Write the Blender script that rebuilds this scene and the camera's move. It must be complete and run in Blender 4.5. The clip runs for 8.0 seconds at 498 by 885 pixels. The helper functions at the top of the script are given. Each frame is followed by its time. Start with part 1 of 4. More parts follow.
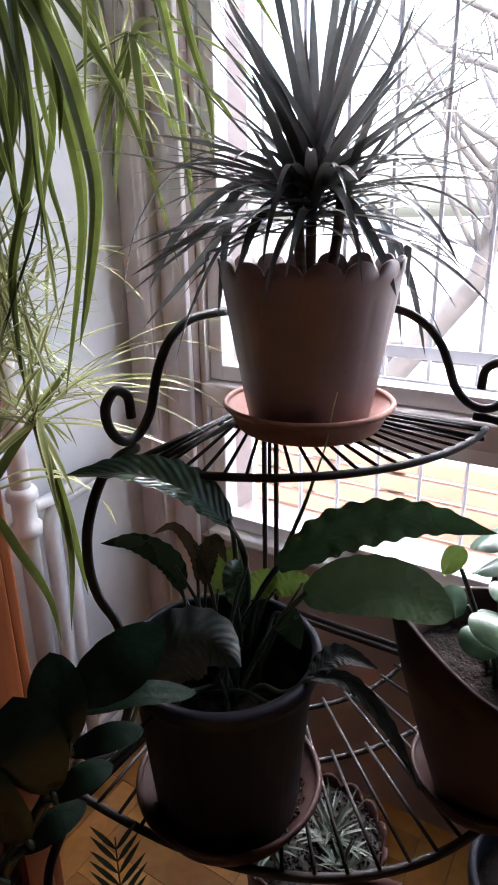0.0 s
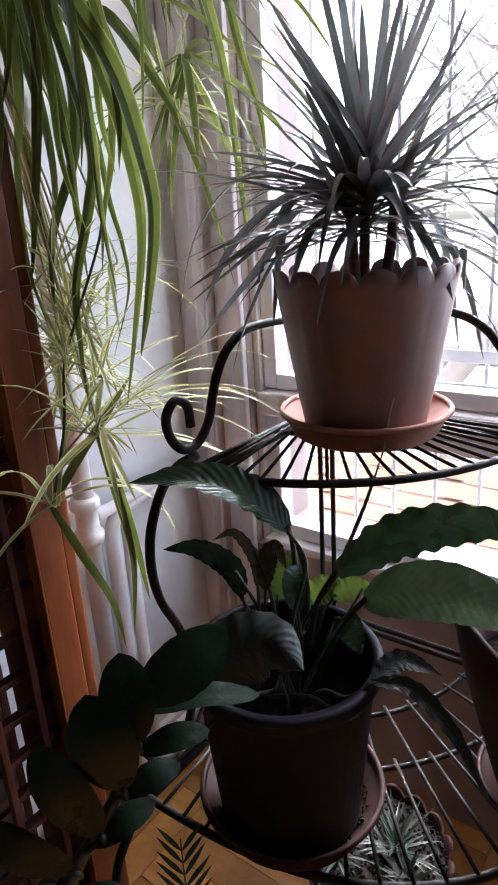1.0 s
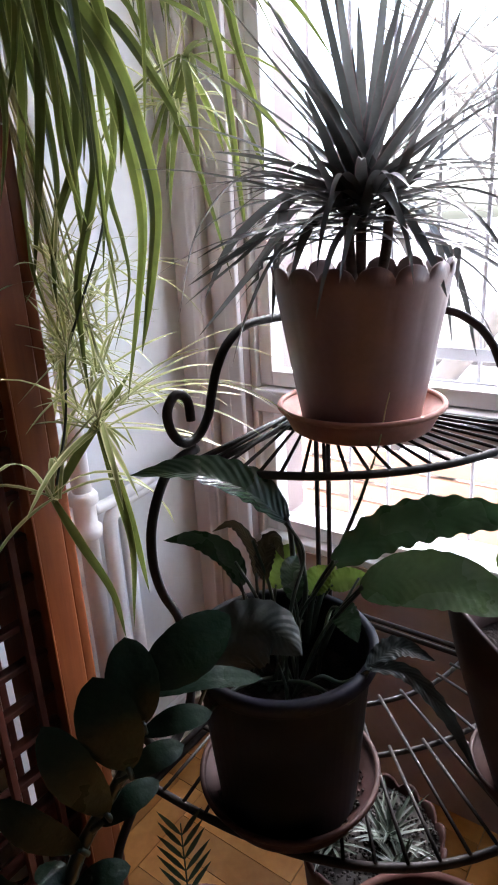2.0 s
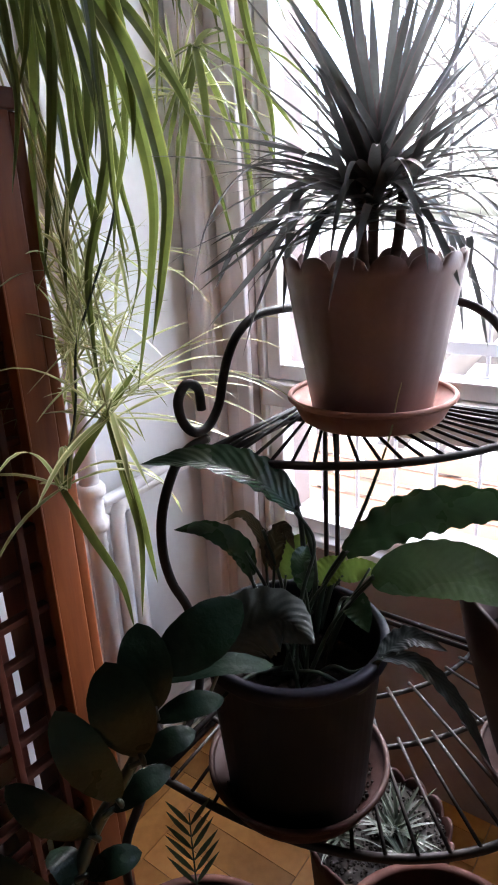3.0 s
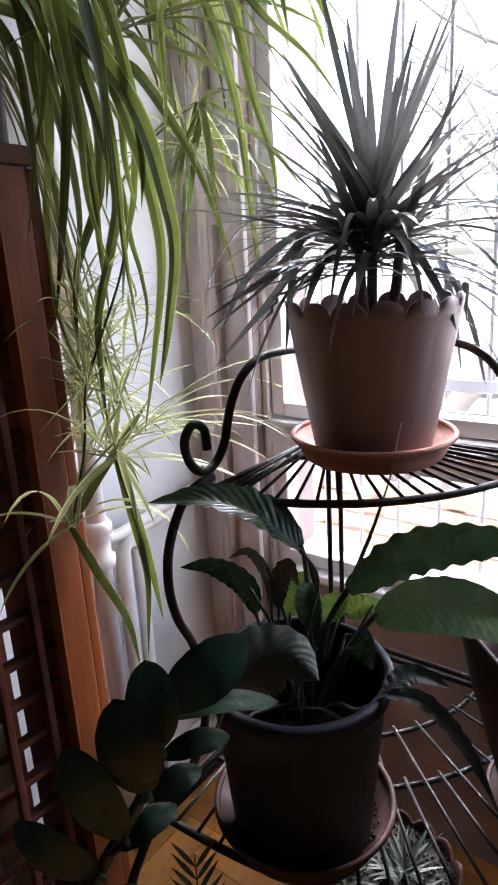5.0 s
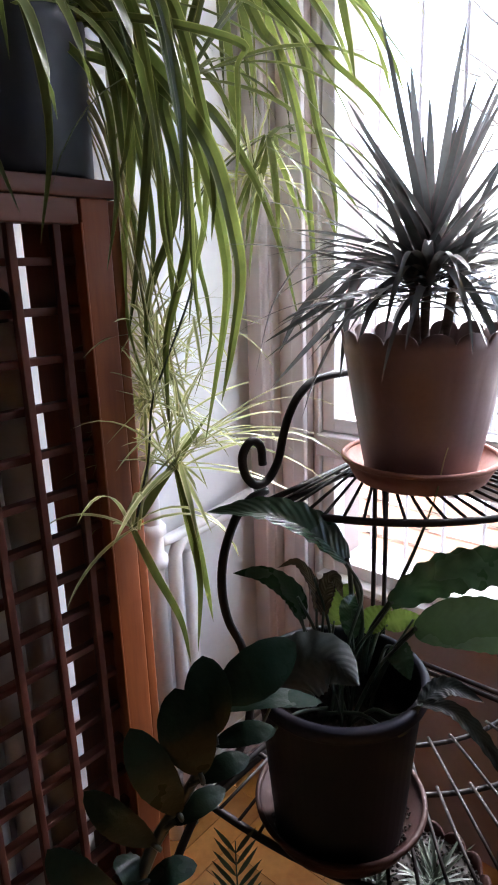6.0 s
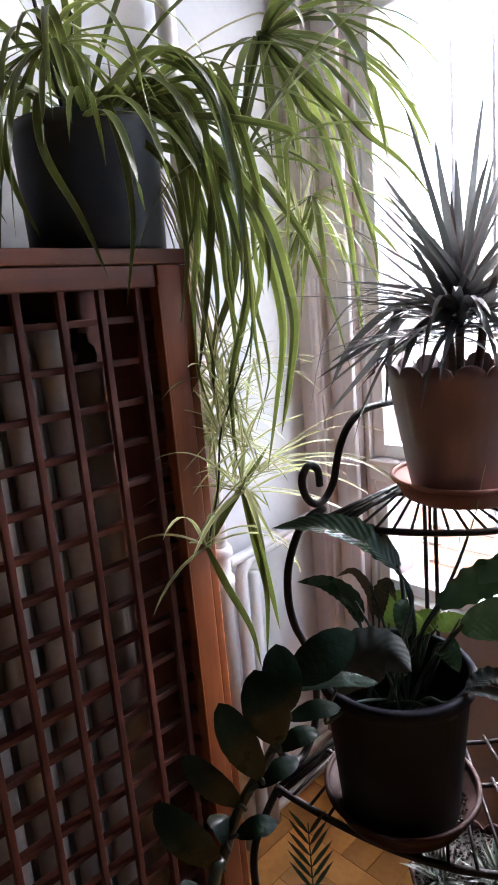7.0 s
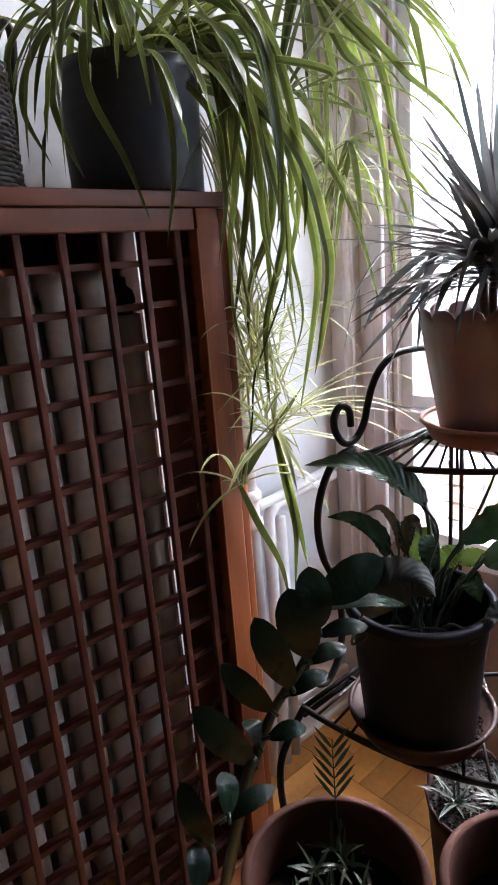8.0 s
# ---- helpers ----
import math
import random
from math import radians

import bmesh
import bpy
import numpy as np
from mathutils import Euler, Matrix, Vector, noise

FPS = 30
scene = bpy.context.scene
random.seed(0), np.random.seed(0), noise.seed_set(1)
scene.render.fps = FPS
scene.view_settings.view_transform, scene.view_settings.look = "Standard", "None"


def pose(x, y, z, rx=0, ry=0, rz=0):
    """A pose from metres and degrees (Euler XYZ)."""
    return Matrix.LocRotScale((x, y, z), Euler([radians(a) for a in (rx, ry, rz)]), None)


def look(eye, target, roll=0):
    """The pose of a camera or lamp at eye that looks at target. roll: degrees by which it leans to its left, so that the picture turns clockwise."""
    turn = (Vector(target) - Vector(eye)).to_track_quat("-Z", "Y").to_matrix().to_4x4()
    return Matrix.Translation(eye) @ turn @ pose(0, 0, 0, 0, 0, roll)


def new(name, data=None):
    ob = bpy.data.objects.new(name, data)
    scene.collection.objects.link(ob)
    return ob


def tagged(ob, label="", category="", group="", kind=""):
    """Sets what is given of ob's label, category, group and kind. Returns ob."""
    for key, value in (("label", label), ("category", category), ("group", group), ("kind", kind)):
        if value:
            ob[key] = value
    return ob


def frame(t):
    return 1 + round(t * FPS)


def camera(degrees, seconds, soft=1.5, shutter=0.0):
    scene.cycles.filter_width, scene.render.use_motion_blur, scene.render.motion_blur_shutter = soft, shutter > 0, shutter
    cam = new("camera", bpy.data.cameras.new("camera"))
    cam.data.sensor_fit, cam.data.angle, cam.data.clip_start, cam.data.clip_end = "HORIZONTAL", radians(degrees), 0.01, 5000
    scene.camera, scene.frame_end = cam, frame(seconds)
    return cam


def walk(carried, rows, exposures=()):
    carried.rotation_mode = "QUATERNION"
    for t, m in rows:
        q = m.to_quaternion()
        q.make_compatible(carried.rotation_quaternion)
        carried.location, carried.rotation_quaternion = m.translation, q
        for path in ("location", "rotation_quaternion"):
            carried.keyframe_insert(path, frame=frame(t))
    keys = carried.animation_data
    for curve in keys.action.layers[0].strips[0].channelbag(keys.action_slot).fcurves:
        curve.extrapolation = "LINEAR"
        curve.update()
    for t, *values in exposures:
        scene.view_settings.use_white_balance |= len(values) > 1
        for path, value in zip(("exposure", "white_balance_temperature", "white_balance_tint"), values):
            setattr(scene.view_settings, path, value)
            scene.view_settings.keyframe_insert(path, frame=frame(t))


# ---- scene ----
cam = camera(43.0, 8.0, soft=1.9)
# the level of the room, laid under the path
LEVEL = Matrix.Translation((0, 0, -0.025)) @ pose(0, 0, 0, 0, 3.8, 0) @ pose(0, 0, 0, -0.8, 0, 0)
PATH = [
    (0.0, (0.010, 0.017, 1.110), (1.645, 1.028, 0.557), 0.4),
    (0.5, (0.005, 0.019, 1.113), (1.598, 1.109, 0.589), -0.7),
    (1.0, (0.000, 0.016, 1.110), (1.549, 1.169, 0.588), -1.8),
    (1.5, (-0.010, 0.010, 1.112), (1.552, 1.145, 0.592), -1.6),
    (3.0, (-0.020, 0.018, 1.100), (1.533, 1.161, 0.569), -1.3),
    (3.5, (-0.025, 0.015, 1.100), (1.542, 1.150, 0.594), -0.5),
    (4.0, (-0.028, 0.012, 1.103), (1.539, 1.170, 0.655), -1.1),
    (5.3, (-0.037, 0.007, 1.114), (1.534, 1.182, 0.709), -1.9),
    (5.5, (-0.047, 0.005, 1.123), (1.520, 1.195, 0.767), -2.2),
    (6.0, (-0.073, -0.012, 1.131), (1.406, 1.272, 0.725), 0.0),
    (6.5, (-0.120, -0.046, 1.142), (1.245, 1.382, 0.830), -1.6),
    (7.0, (-0.155, -0.076, 1.143), (1.224, 1.342, 0.842), -2.8),
    (7.5, (-0.180, -0.090, 1.135), (1.198, 1.321, 0.806), -4.5),
    (8.0, (-0.191, -0.091, 1.123), (1.116, 1.363, 0.701), -2.2),
]
walk(cam, [(t, LEVEL @ look(e, g, r)) for t, e, g, r in PATH],
     exposures=[(0.0, 2.30), (1.0, 2.46), (4.0, 2.62), (6.0, 2.72), (7.0, 2.92), (8.0, 3.00)])

# ---- light: a bright overcast day outside the window ----
world = bpy.data.worlds.new("overcast_sky")
scene.world = world
world.use_nodes = True
wn = world.node_tree
sky = wn.nodes.new("ShaderNodeTexSky")
sky.sky_type, sky.sun_disc = "NISHITA", False
sky.sun_elevation, sky.sun_rotation = radians(50), radians(235)
sky.air_density, sky.dust_density = 1.0, 4.0
wn.links.new(sky.outputs[0], wn.nodes["Background"].inputs[0])
wn.nodes["Background"].inputs[1].default_value = 0.38
sun = new("sun", bpy.data.lights.new("sun", "SUN"))
sun.data.energy, sun.data.angle, sun.data.color = 0.08, radians(20), (1, 0.97, 0.93)
sun.matrix_world = look((-3, -2.0, 4.5), (0, 0, 0))
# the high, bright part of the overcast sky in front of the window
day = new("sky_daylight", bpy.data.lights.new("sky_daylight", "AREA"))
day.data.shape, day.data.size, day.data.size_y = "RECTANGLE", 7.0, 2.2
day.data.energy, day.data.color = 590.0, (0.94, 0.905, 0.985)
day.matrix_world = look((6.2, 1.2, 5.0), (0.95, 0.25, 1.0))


# ---- materials ----
def node(nt, kind, **at):
    n = nt.nodes.new(kind)
    for k, v in at.items():
        n.inputs[k.replace("_", " ")].default_value = v
    return n


def mat(name, a, b=None, rough=0.6, scale=8.0, fine=90.0, bump=0.15, metal=0.0, stretch=(1, 1, 1), spec=0.5,
        coat=0.0, amount=0.5, translucent=0.0, per_object=0.0):
    """Two colours mixed by a coarse and a fine noise, with a fine relief."""
    m = bpy.data.materials.new(name)
    m.use_nodes = True
    nt, L = m.node_tree, m.node_tree.links
    p = nt.nodes["Principled BSDF"]
    b = b or tuple(c * 0.75 for c in a)
    tc = nt.nodes.new("ShaderNodeTexCoord")
    mp = nt.nodes.new("ShaderNodeMapping")
    mp.inputs["Scale"].default_value = stretch
    L.new(tc.outputs["Object"], mp.inputs["Vector"])
    n1 = node(nt, "ShaderNodeTexNoise", Scale=scale, Detail=4.0)
    n2 = node(nt, "ShaderNodeTexNoise", Scale=fine, Detail=3.0)
    L.new(mp.outputs[0], n1.inputs["Vector"]), L.new(mp.outputs[0], n2.inputs["Vector"])
    mx = nt.nodes.new("ShaderNodeMath")
    mx.operation = "MULTIPLY_ADD"
    mx.inputs[1].default_value = 0.45
    L.new(n2.outputs[0], mx.inputs[0]), L.new(n1.outputs[0], mx.inputs[2])
    rp = nt.nodes.new("ShaderNodeMapRange")
    rp.inputs[1].default_value, rp.inputs[2].default_value = 0.72 - amount * 0.4, 0.72 + amount * 0.4
    L.new(mx.outputs[0], rp.inputs[0])
    cm = nt.nodes.new("ShaderNodeMix")
    cm.data_type = "RGBA"
    cm.inputs[6].default_value, cm.inputs[7].default_value = (*a, 1), (*b, 1)
    L.new(rp.outputs[0], cm.inputs[0])
    colour = cm.outputs[2]
    if per_object:
        oi = nt.nodes.new("ShaderNodeObjectInfo")
        mr = nt.nodes.new("ShaderNodeMapRange")
        mr.inputs[3].default_value, mr.inputs[4].default_value = 1 - per_object, 1 + per_object
        L.new(oi.outputs["Random"], mr.inputs[0])
        hv = nt.nodes.new("ShaderNodeHueSaturation")
        L.new(mr.outputs[0], hv.inputs["Value"]), L.new(colour, hv.inputs["Color"])
        colour = hv.outputs[0]
    L.new(colour, p.inputs["Base Color"])
    p.inputs["Roughness"].default_value, p.inputs["Metallic"].default_value = rough, metal
    p.inputs["Specular IOR Level"].default_value = spec
    p.inputs["Coat Weight"].default_value = coat
    rr = nt.nodes.new("ShaderNodeMapRange")
    rr.inputs[3].default_value, rr.inputs[4].default_value = max(0.03, rough - 0.1), min(1, rough + 0.12)
    L.new(n1.outputs[0], rr.inputs[0]), L.new(rr.outputs[0], p.inputs["Roughness"])
    if bump:
        bp = node(nt, "ShaderNodeBump", Strength=bump, Distance=0.004)
        L.new(mx.outputs[0], bp.inputs["Height"]), L.new(bp.outputs[0], p.inputs["Normal"])
    if translucent:
        tr = nt.nodes.new("ShaderNodeBsdfTranslucent")
        L.new(colour, tr.inputs["Color"])
        ms = nt.nodes.new("ShaderNodeMixShader")
        ms.inputs[0].default_value = translucent
        L.new(p.outputs[0], ms.inputs[1]), L.new(tr.outputs[0], ms.inputs[2])
        L.new(ms.outputs[0], nt.nodes["Material Output"].inputs["Surface"])
    return m


def leaf_mat(name, middle, edge, rough=0.4, translucent=0.3, at=0.55, veins=0.0, vary=0.25):
    """A leaf: its middle and its edges coloured across the blade, cross veins in relief."""
    m = mat(name, middle, tuple(c * 0.7 for c in middle), rough=rough, scale=14, fine=160, bump=0.1, translucent=translucent, per_object=vary)
    nt, L = m.node_tree, m.node_tree.links
    uv = nt.nodes.new("ShaderNodeUVMap")
    sp = nt.nodes.new("ShaderNodeSeparateXYZ")
    L.new(uv.outputs[0], sp.inputs[0])
    d = nt.nodes.new("ShaderNodeMath")
    d.operation = "SUBTRACT"
    d.inputs[1].default_value = 0.5
    ab = nt.nodes.new("ShaderNodeMath")
    ab.operation = "ABSOLUTE"
    L.new(sp.outputs[0], d.inputs[0]), L.new(d.outputs[0], ab.inputs[0])
    r = nt.nodes.new("ShaderNodeMapRange")
    r.inputs[1].default_value, r.inputs[2].default_value = at * 0.5, at * 0.5 + 0.1
    L.new(ab.outputs[0], r.inputs[0])
    cm = [n for n in nt.nodes if n.bl_idname == "ShaderNodeMix"][0]
    out = cm.outputs[2]
    mx = nt.nodes.new("ShaderNodeMix")
    mx.data_type = "RGBA"
    mx.inputs[7].default_value = (*edge, 1)
    target = [l.to_socket for l in out.links]
    L.new(out, mx.inputs[6]), L.new(r.outputs[0], mx.inputs[0])
    for s in target:
        L.new(mx.outputs[2], s)
    if veins:
        w = nt.nodes.new("ShaderNodeMath")
        w.operation = "MULTIPLY_ADD"
        w.inputs[1].default_value = -0.35
        L.new(ab.outputs[0], w.inputs[0]), L.new(sp.outputs[1], w.inputs[2])
        si = nt.nodes.new("ShaderNodeMath")
        si.operation = "MULTIPLY"
        si.inputs[1].default_value = 95.0
        sn = nt.nodes.new("ShaderNodeMath")
        sn.operation = "SINE"
        L.new(w.outputs[0], si.inputs[0]), L.new(si.outputs[0], sn.inputs[0])
        bp = node(nt, "ShaderNodeBump", Strength=veins, Distance=0.002)
        L.new(sn.outputs[0], bp.inputs["Height"])
        p = nt.nodes["Principled BSDF"]
        for l in list(p.inputs["Normal"].links):
            L.new(l.from_socket, bp.inputs["Normal"])
        L.new(bp.outputs[0], p.inputs["Normal"])
    return m


M_WALL = mat("white_plaster", (0.80, 0.80, 0.80), (0.73, 0.73, 0.73), rough=0.85, scale=3, fine=60, bump=0.12)
M_SILLWALL = mat("mauve_paint", (0.36, 0.28, 0.26), (0.30, 0.235, 0.215), rough=0.7, scale=4, fine=70, bump=0.1)
M_CASING = mat("beige_gloss_paint", (0.72, 0.665, 0.655), (0.64, 0.595, 0.585), rough=0.4, scale=5, fine=120, bump=0.08, stretch=(1, 1, 0.2))
M_SASH = mat("white_window_paint", (0.86, 0.86, 0.86), (0.80, 0.80, 0.80), rough=0.35, scale=6, bump=0.05)
# walls out of view, this dark only to hold back the room's fill light
M_FARWALL = mat("dark_unseen_wall", (0.085, 0.085, 0.09), (0.065, 0.065, 0.07), rough=0.9, scale=3, fine=40)
M_CEIL = mat("ceiling_plaster", (0.50, 0.50, 0.50), (0.44, 0.44, 0.44), rough=0.9)
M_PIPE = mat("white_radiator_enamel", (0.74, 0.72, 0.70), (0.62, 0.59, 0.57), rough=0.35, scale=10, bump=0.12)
# the radiator's white enamel, greyed for dust and for shade inside the cover
M_RAD = mat("dusty_shaded_enamel", (0.40, 0.37, 0.355), (0.30, 0.275, 0.265), rough=0.55, scale=12, bump=0.15)
M_OAK = mat("orange_parquet_wood", (0.54, 0.27, 0.075), (0.38, 0.17, 0.042), rough=0.32, scale=9, fine=60, bump=0.08, stretch=(1.0, 1.0, 1.0), per_object=0.22, coat=0.3)
M_OAKREST = mat("parquet_wood_rest", (0.46, 0.22, 0.06), (0.33, 0.145, 0.036), rough=0.35, scale=9, bump=0.08)
M_JOINT = mat("dark_joint", (0.06, 0.03, 0.015), rough=0.9)
# one wood twice: brighter for the window-lit corner, darker for the shaded rails
M_COVER = mat("lit_reddish_brown_wood", (0.200, 0.058, 0.017), (0.120, 0.032, 0.011), rough=0.45, scale=5, fine=45, bump=0.12, spec=0.18, stretch=(3, 3, 0.25))
M_COVERH = mat("shaded_reddish_brown_wood_across", (0.110, 0.031, 0.012), (0.070, 0.019, 0.008), rough=0.42, scale=5, fine=45, bump=0.12, spec=0.18, stretch=(0.25, 3, 3))
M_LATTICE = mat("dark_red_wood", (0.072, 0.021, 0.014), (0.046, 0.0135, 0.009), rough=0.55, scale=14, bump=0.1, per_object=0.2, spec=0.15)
M_IRON = mat("black_painted_iron", (0.016, 0.014, 0.014), (0.028, 0.023, 0.021), rough=0.55, scale=30, fine=220, bump=0.15, spec=0.13)
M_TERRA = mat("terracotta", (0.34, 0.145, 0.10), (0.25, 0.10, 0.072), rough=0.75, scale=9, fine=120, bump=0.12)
# the shadow that the floor pots stand in is mixed into this brown
M_FLOORPOT = mat("shaded_brown_terracotta", (0.078, 0.033, 0.024), (0.053, 0.022, 0.017), rough=0.75, scale=9, fine=120, bump=0.15, spec=0.12)
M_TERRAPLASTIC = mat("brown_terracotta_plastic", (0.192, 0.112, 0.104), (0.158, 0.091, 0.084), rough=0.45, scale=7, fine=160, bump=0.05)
# terracotta darkened: the shade under leaves and shelf is in its colour
M_TERRADARK = mat("shaded_terracotta", (0.040, 0.016, 0.013), (0.028, 0.011, 0.009), rough=0.6, scale=10, bump=0.15, spec=0.15)
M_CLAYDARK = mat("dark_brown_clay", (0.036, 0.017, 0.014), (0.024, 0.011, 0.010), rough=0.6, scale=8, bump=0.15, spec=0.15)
M_BLACK = mat("black_plastic", (0.006, 0.006, 0.010), (0.009, 0.009, 0.014), rough=0.5, scale=12, fine=200, bump=0.06, spec=0.12)
M_BLUEBLACK = mat("blue_black_plastic", (0.013, 0.014, 0.020), (0.020, 0.022, 0.029), rough=0.45, scale=12, bump=0.06, spec=0.3)
M_SOIL = mat("dark_soil", (0.007, 0.005, 0.004), (0.018, 0.013, 0.010), rough=0.95, scale=60, fine=300, bump=0.9, spec=0.08)
M_GRAVEL = mat("grey_gravel", (0.046, 0.040, 0.036), (0.018, 0.016, 0.014), rough=0.85, scale=25, bump=0.4, per_object=0.3, spec=0.15)
M_WICKER = mat("dark_wicker", (0.030, 0.021, 0.017), (0.015, 0.011, 0.009), rough=0.65, scale=30, bump=0.2)
M_DARKSTEM = mat("dark_green_stem", (0.024, 0.040, 0.021), (0.015, 0.025, 0.014), rough=0.45, scale=30)
M_ZZSTEM = mat("zz_stem", (0.011, 0.024, 0.012), (0.007, 0.015, 0.008), rough=0.4, scale=40)
M_TRUNK = mat("brown_cane", (0.16, 0.11, 0.08), (0.08, 0.055, 0.04), rough=0.8, scale=30, stretch=(1, 1, 4), bump=0.4)
M_STRAW = mat("pale_runner", (0.42, 0.40, 0.22), (0.30, 0.30, 0.14), rough=0.6, scale=20, translucent=0.3)
M_STICK = mat("dark_stick", (0.03, 0.025, 0.02), rough=0.7)
# leaf colour lightened for part of the window's haze over the plant
M_DRACAENA = leaf_mat("hazed_dracaena_leaf", (0.078, 0.084, 0.080), (0.12, 0.070, 0.074), rough=0.30, translucent=0.28, at=0.8, vary=0.35)
M_SPIDER = leaf_mat("spider_leaf", (0.098, 0.126, 0.028), (0.29, 0.31, 0.12), rough=0.36, translucent=0.46, at=0.80, vary=0.38)
M_SPIDERY = leaf_mat("young_spider_leaf", (0.30, 0.34, 0.12), (0.53, 0.53, 0.29), rough=0.45, translucent=0.42, at=0.5, vary=0.25)
M_LILY = leaf_mat("lily_leaf", (0.028, 0.060, 0.024), (0.030, 0.064, 0.026), rough=0.26, translucent=0.14, at=0.9, veins=0.07, vary=0.3)
M_LILYDULL = leaf_mat("dull_lily_leaf", (0.030, 0.038, 0.034), (0.040, 0.048, 0.040), rough=0.5, translucent=0.05, at=0.9, veins=0.12, vary=0.1)
M_LILYDULL.node_tree.nodes["Principled BSDF"].inputs["Specular IOR Level"].default_value = 0.18
M_LILYTHIN = leaf_mat("thin_lily_leaf", (0.044, 0.076, 0.029), (0.048, 0.082, 0.031), rough=0.26, translucent=0.26, at=0.9, veins=0.05, vary=0.2)
M_LILYRIB = leaf_mat("ribbed_lily_leaf", (0.026, 0.056, 0.026), (0.028, 0.060, 0.028), rough=0.27, translucent=0.08, at=0.9, veins=0.24, vary=0.2)
M_LILYLIGHT = leaf_mat("young_lily_leaf", (0.15, 0.22, 0.04), (0.18, 0.25, 0.05), rough=0.35, translucent=0.4, at=0.9, veins=0.06)
M_LILYDRY = leaf_mat("drying_lily_leaf", (0.10, 0.075, 0.035), (0.05, 0.035, 0.02), rough=0.6, translucent=0.15, at=0.7, veins=0.5)
M_ZZ = leaf_mat("zz_leaf", (0.009, 0.020, 0.012), (0.011, 0.023, 0.014), rough=0.28, translucent=0.02, at=0.9, vary=0.3)
M_ZZ.node_tree.nodes["Principled BSDF"].inputs["Specular IOR Level"].default_value = 0.13
M_ZZ.node_tree.nodes["Bump"].inputs["Strength"].default_value = 0.35
M_ROUND = leaf_mat("round_leaf", (0.035, 0.09, 0.04), (0.04, 0.10, 0.045), rough=0.4, translucent=0.15, at=0.9, veins=0.0)
M_FERN = leaf_mat("fern_leaf", (0.034, 0.056, 0.026), (0.038, 0.062, 0.027), rough=0.45, translucent=0.15, at=0.9)
M_ALOE = leaf_mat("grey_green_leaf", (0.032, 0.046, 0.030), (0.050, 0.064, 0.042), rough=0.5, translucent=0.06, at=0.7)
M_BARK = mat("grey_bark", (0.12, 0.11, 0.11), (0.075, 0.07, 0.07), rough=0.9, scale=6, bump=0.5)
# white paint greyed: the bars' backlit, shaded side is put into the colour
M_GRILLE = mat("backlit_grille_paint", (0.50, 0.50, 0.51), (0.42, 0.42, 0.43), rough=0.45)
M_SNOW = mat("pale_ground", (0.62, 0.61, 0.60), (0.48, 0.47, 0.45), rough=0.9, scale=0.8, fine=12)
M_BRICK = mat("orange_facade", (0.40, 0.23, 0.15), (0.32, 0.18, 0.12), rough=0.85, scale=2, fine=20)
M_DARKBAND = mat("grey_facade_band", (0.15, 0.135, 0.13), rough=0.8)
M_GLASS = bpy.data.materials.new("window_glass")
M_GLASS.use_nodes = True
_g = M_GLASS.node_tree
_b = _g.nodes["Principled BSDF"]
_b.inputs["Roughness"].default_value, _b.inputs["Transmission Weight"].default_value, _b.inputs["IOR"].default_value = 0.0, 1.0, 1.01


# ---- mesh helpers ----
def part(name, bm, material, parent=None, label="", smooth=True):
    me = bpy.data.meshes.new(name)
    bm.to_mesh(me)
    bm.free()
    for f in me.polygons:
        f.use_smooth = smooth
    me.materials.append(material)
    ob = new(name, me)
    ob.parent = parent
    return tagged(ob, label)


def thing(name, at, label, category, group="", kind=""):
    ob = new(name)
    ob.empty_display_size = 0.02
    ob.location = at
    return tagged(ob, label, category, group, kind)


def box(x0, x1, y0, y1, z0, z1, bevel=0.003, bm=None):
    own = bmesh.new()
    bmesh.ops.create_cube(own, size=1, matrix=Matrix.Translation(((x0 + x1) / 2, (y0 + y1) / 2, (z0 + z1) / 2)) @ Matrix.Diagonal((x1 - x0, y1 - y0, z1 - z0, 1)))
    if bevel:
        bmesh.ops.bevel(own, geom=own.edges[:], offset=bevel, segments=2, affect="EDGES", profile=0.7)
    if bm is None:
        return own
    me = bpy.data.meshes.new("tmp")
    own.to_mesh(me)
    own.free()
    bm.from_mesh(me)
    bpy.data.meshes.remove(me)
    return bm


def tube(points, radius, sides=10, bm=None, taper=1.0, closed=True):
    """A round rod along points."""
    bm = bm or bmesh.new()
    pts = [Vector(p) for p in points]
    n, rings, up = len(pts), [], None
    for i, p in enumerate(pts):
        d = (pts[min(i + 1, n - 1)] - pts[max(i - 1, 0)]).normalized()
        if up is None:
            up = d.orthogonal().normalized()
        up = (up - d * up.dot(d)).normalized()
        s = d.cross(up)
        r = radius * (1 + (taper - 1) * i / max(1, n - 1))
        rings.append([bm.verts.new(p + r * (math.cos(2 * math.pi * k / sides) * up + math.sin(2 * math.pi * k / sides) * s)) for k in range(sides)])
    for a, b in zip(rings, rings[1:]):
        for k in range(sides):
            bm.faces.new((a[k], a[(k + 1) % sides], b[(k + 1) % sides], b[k]))
    if closed:
        bm.faces.new(rings[0][::-1]), bm.faces.new(rings[-1])
    return bm


def spline(ctrl, n=8):
    """Catmull-Rom through the control points."""
    c = [Vector(p) for p in ctrl]
    c = [2 * c[0] - c[1], *c, 2 * c[-1] - c[-2]]
    out = []
    for i in range(1, len(c) - 2):
        for k in range(n):
            t = k / n
            a, b, e, f = c[i - 1], c[i], c[i + 1], c[i + 2]
            out.append(0.5 * (2 * b + (e - a) * t + (2 * a - 5 * b + 4 * e - f) * t * t + (3 * b - a - 3 * e + f) * t ** 3))
    return out + [c[-2]]


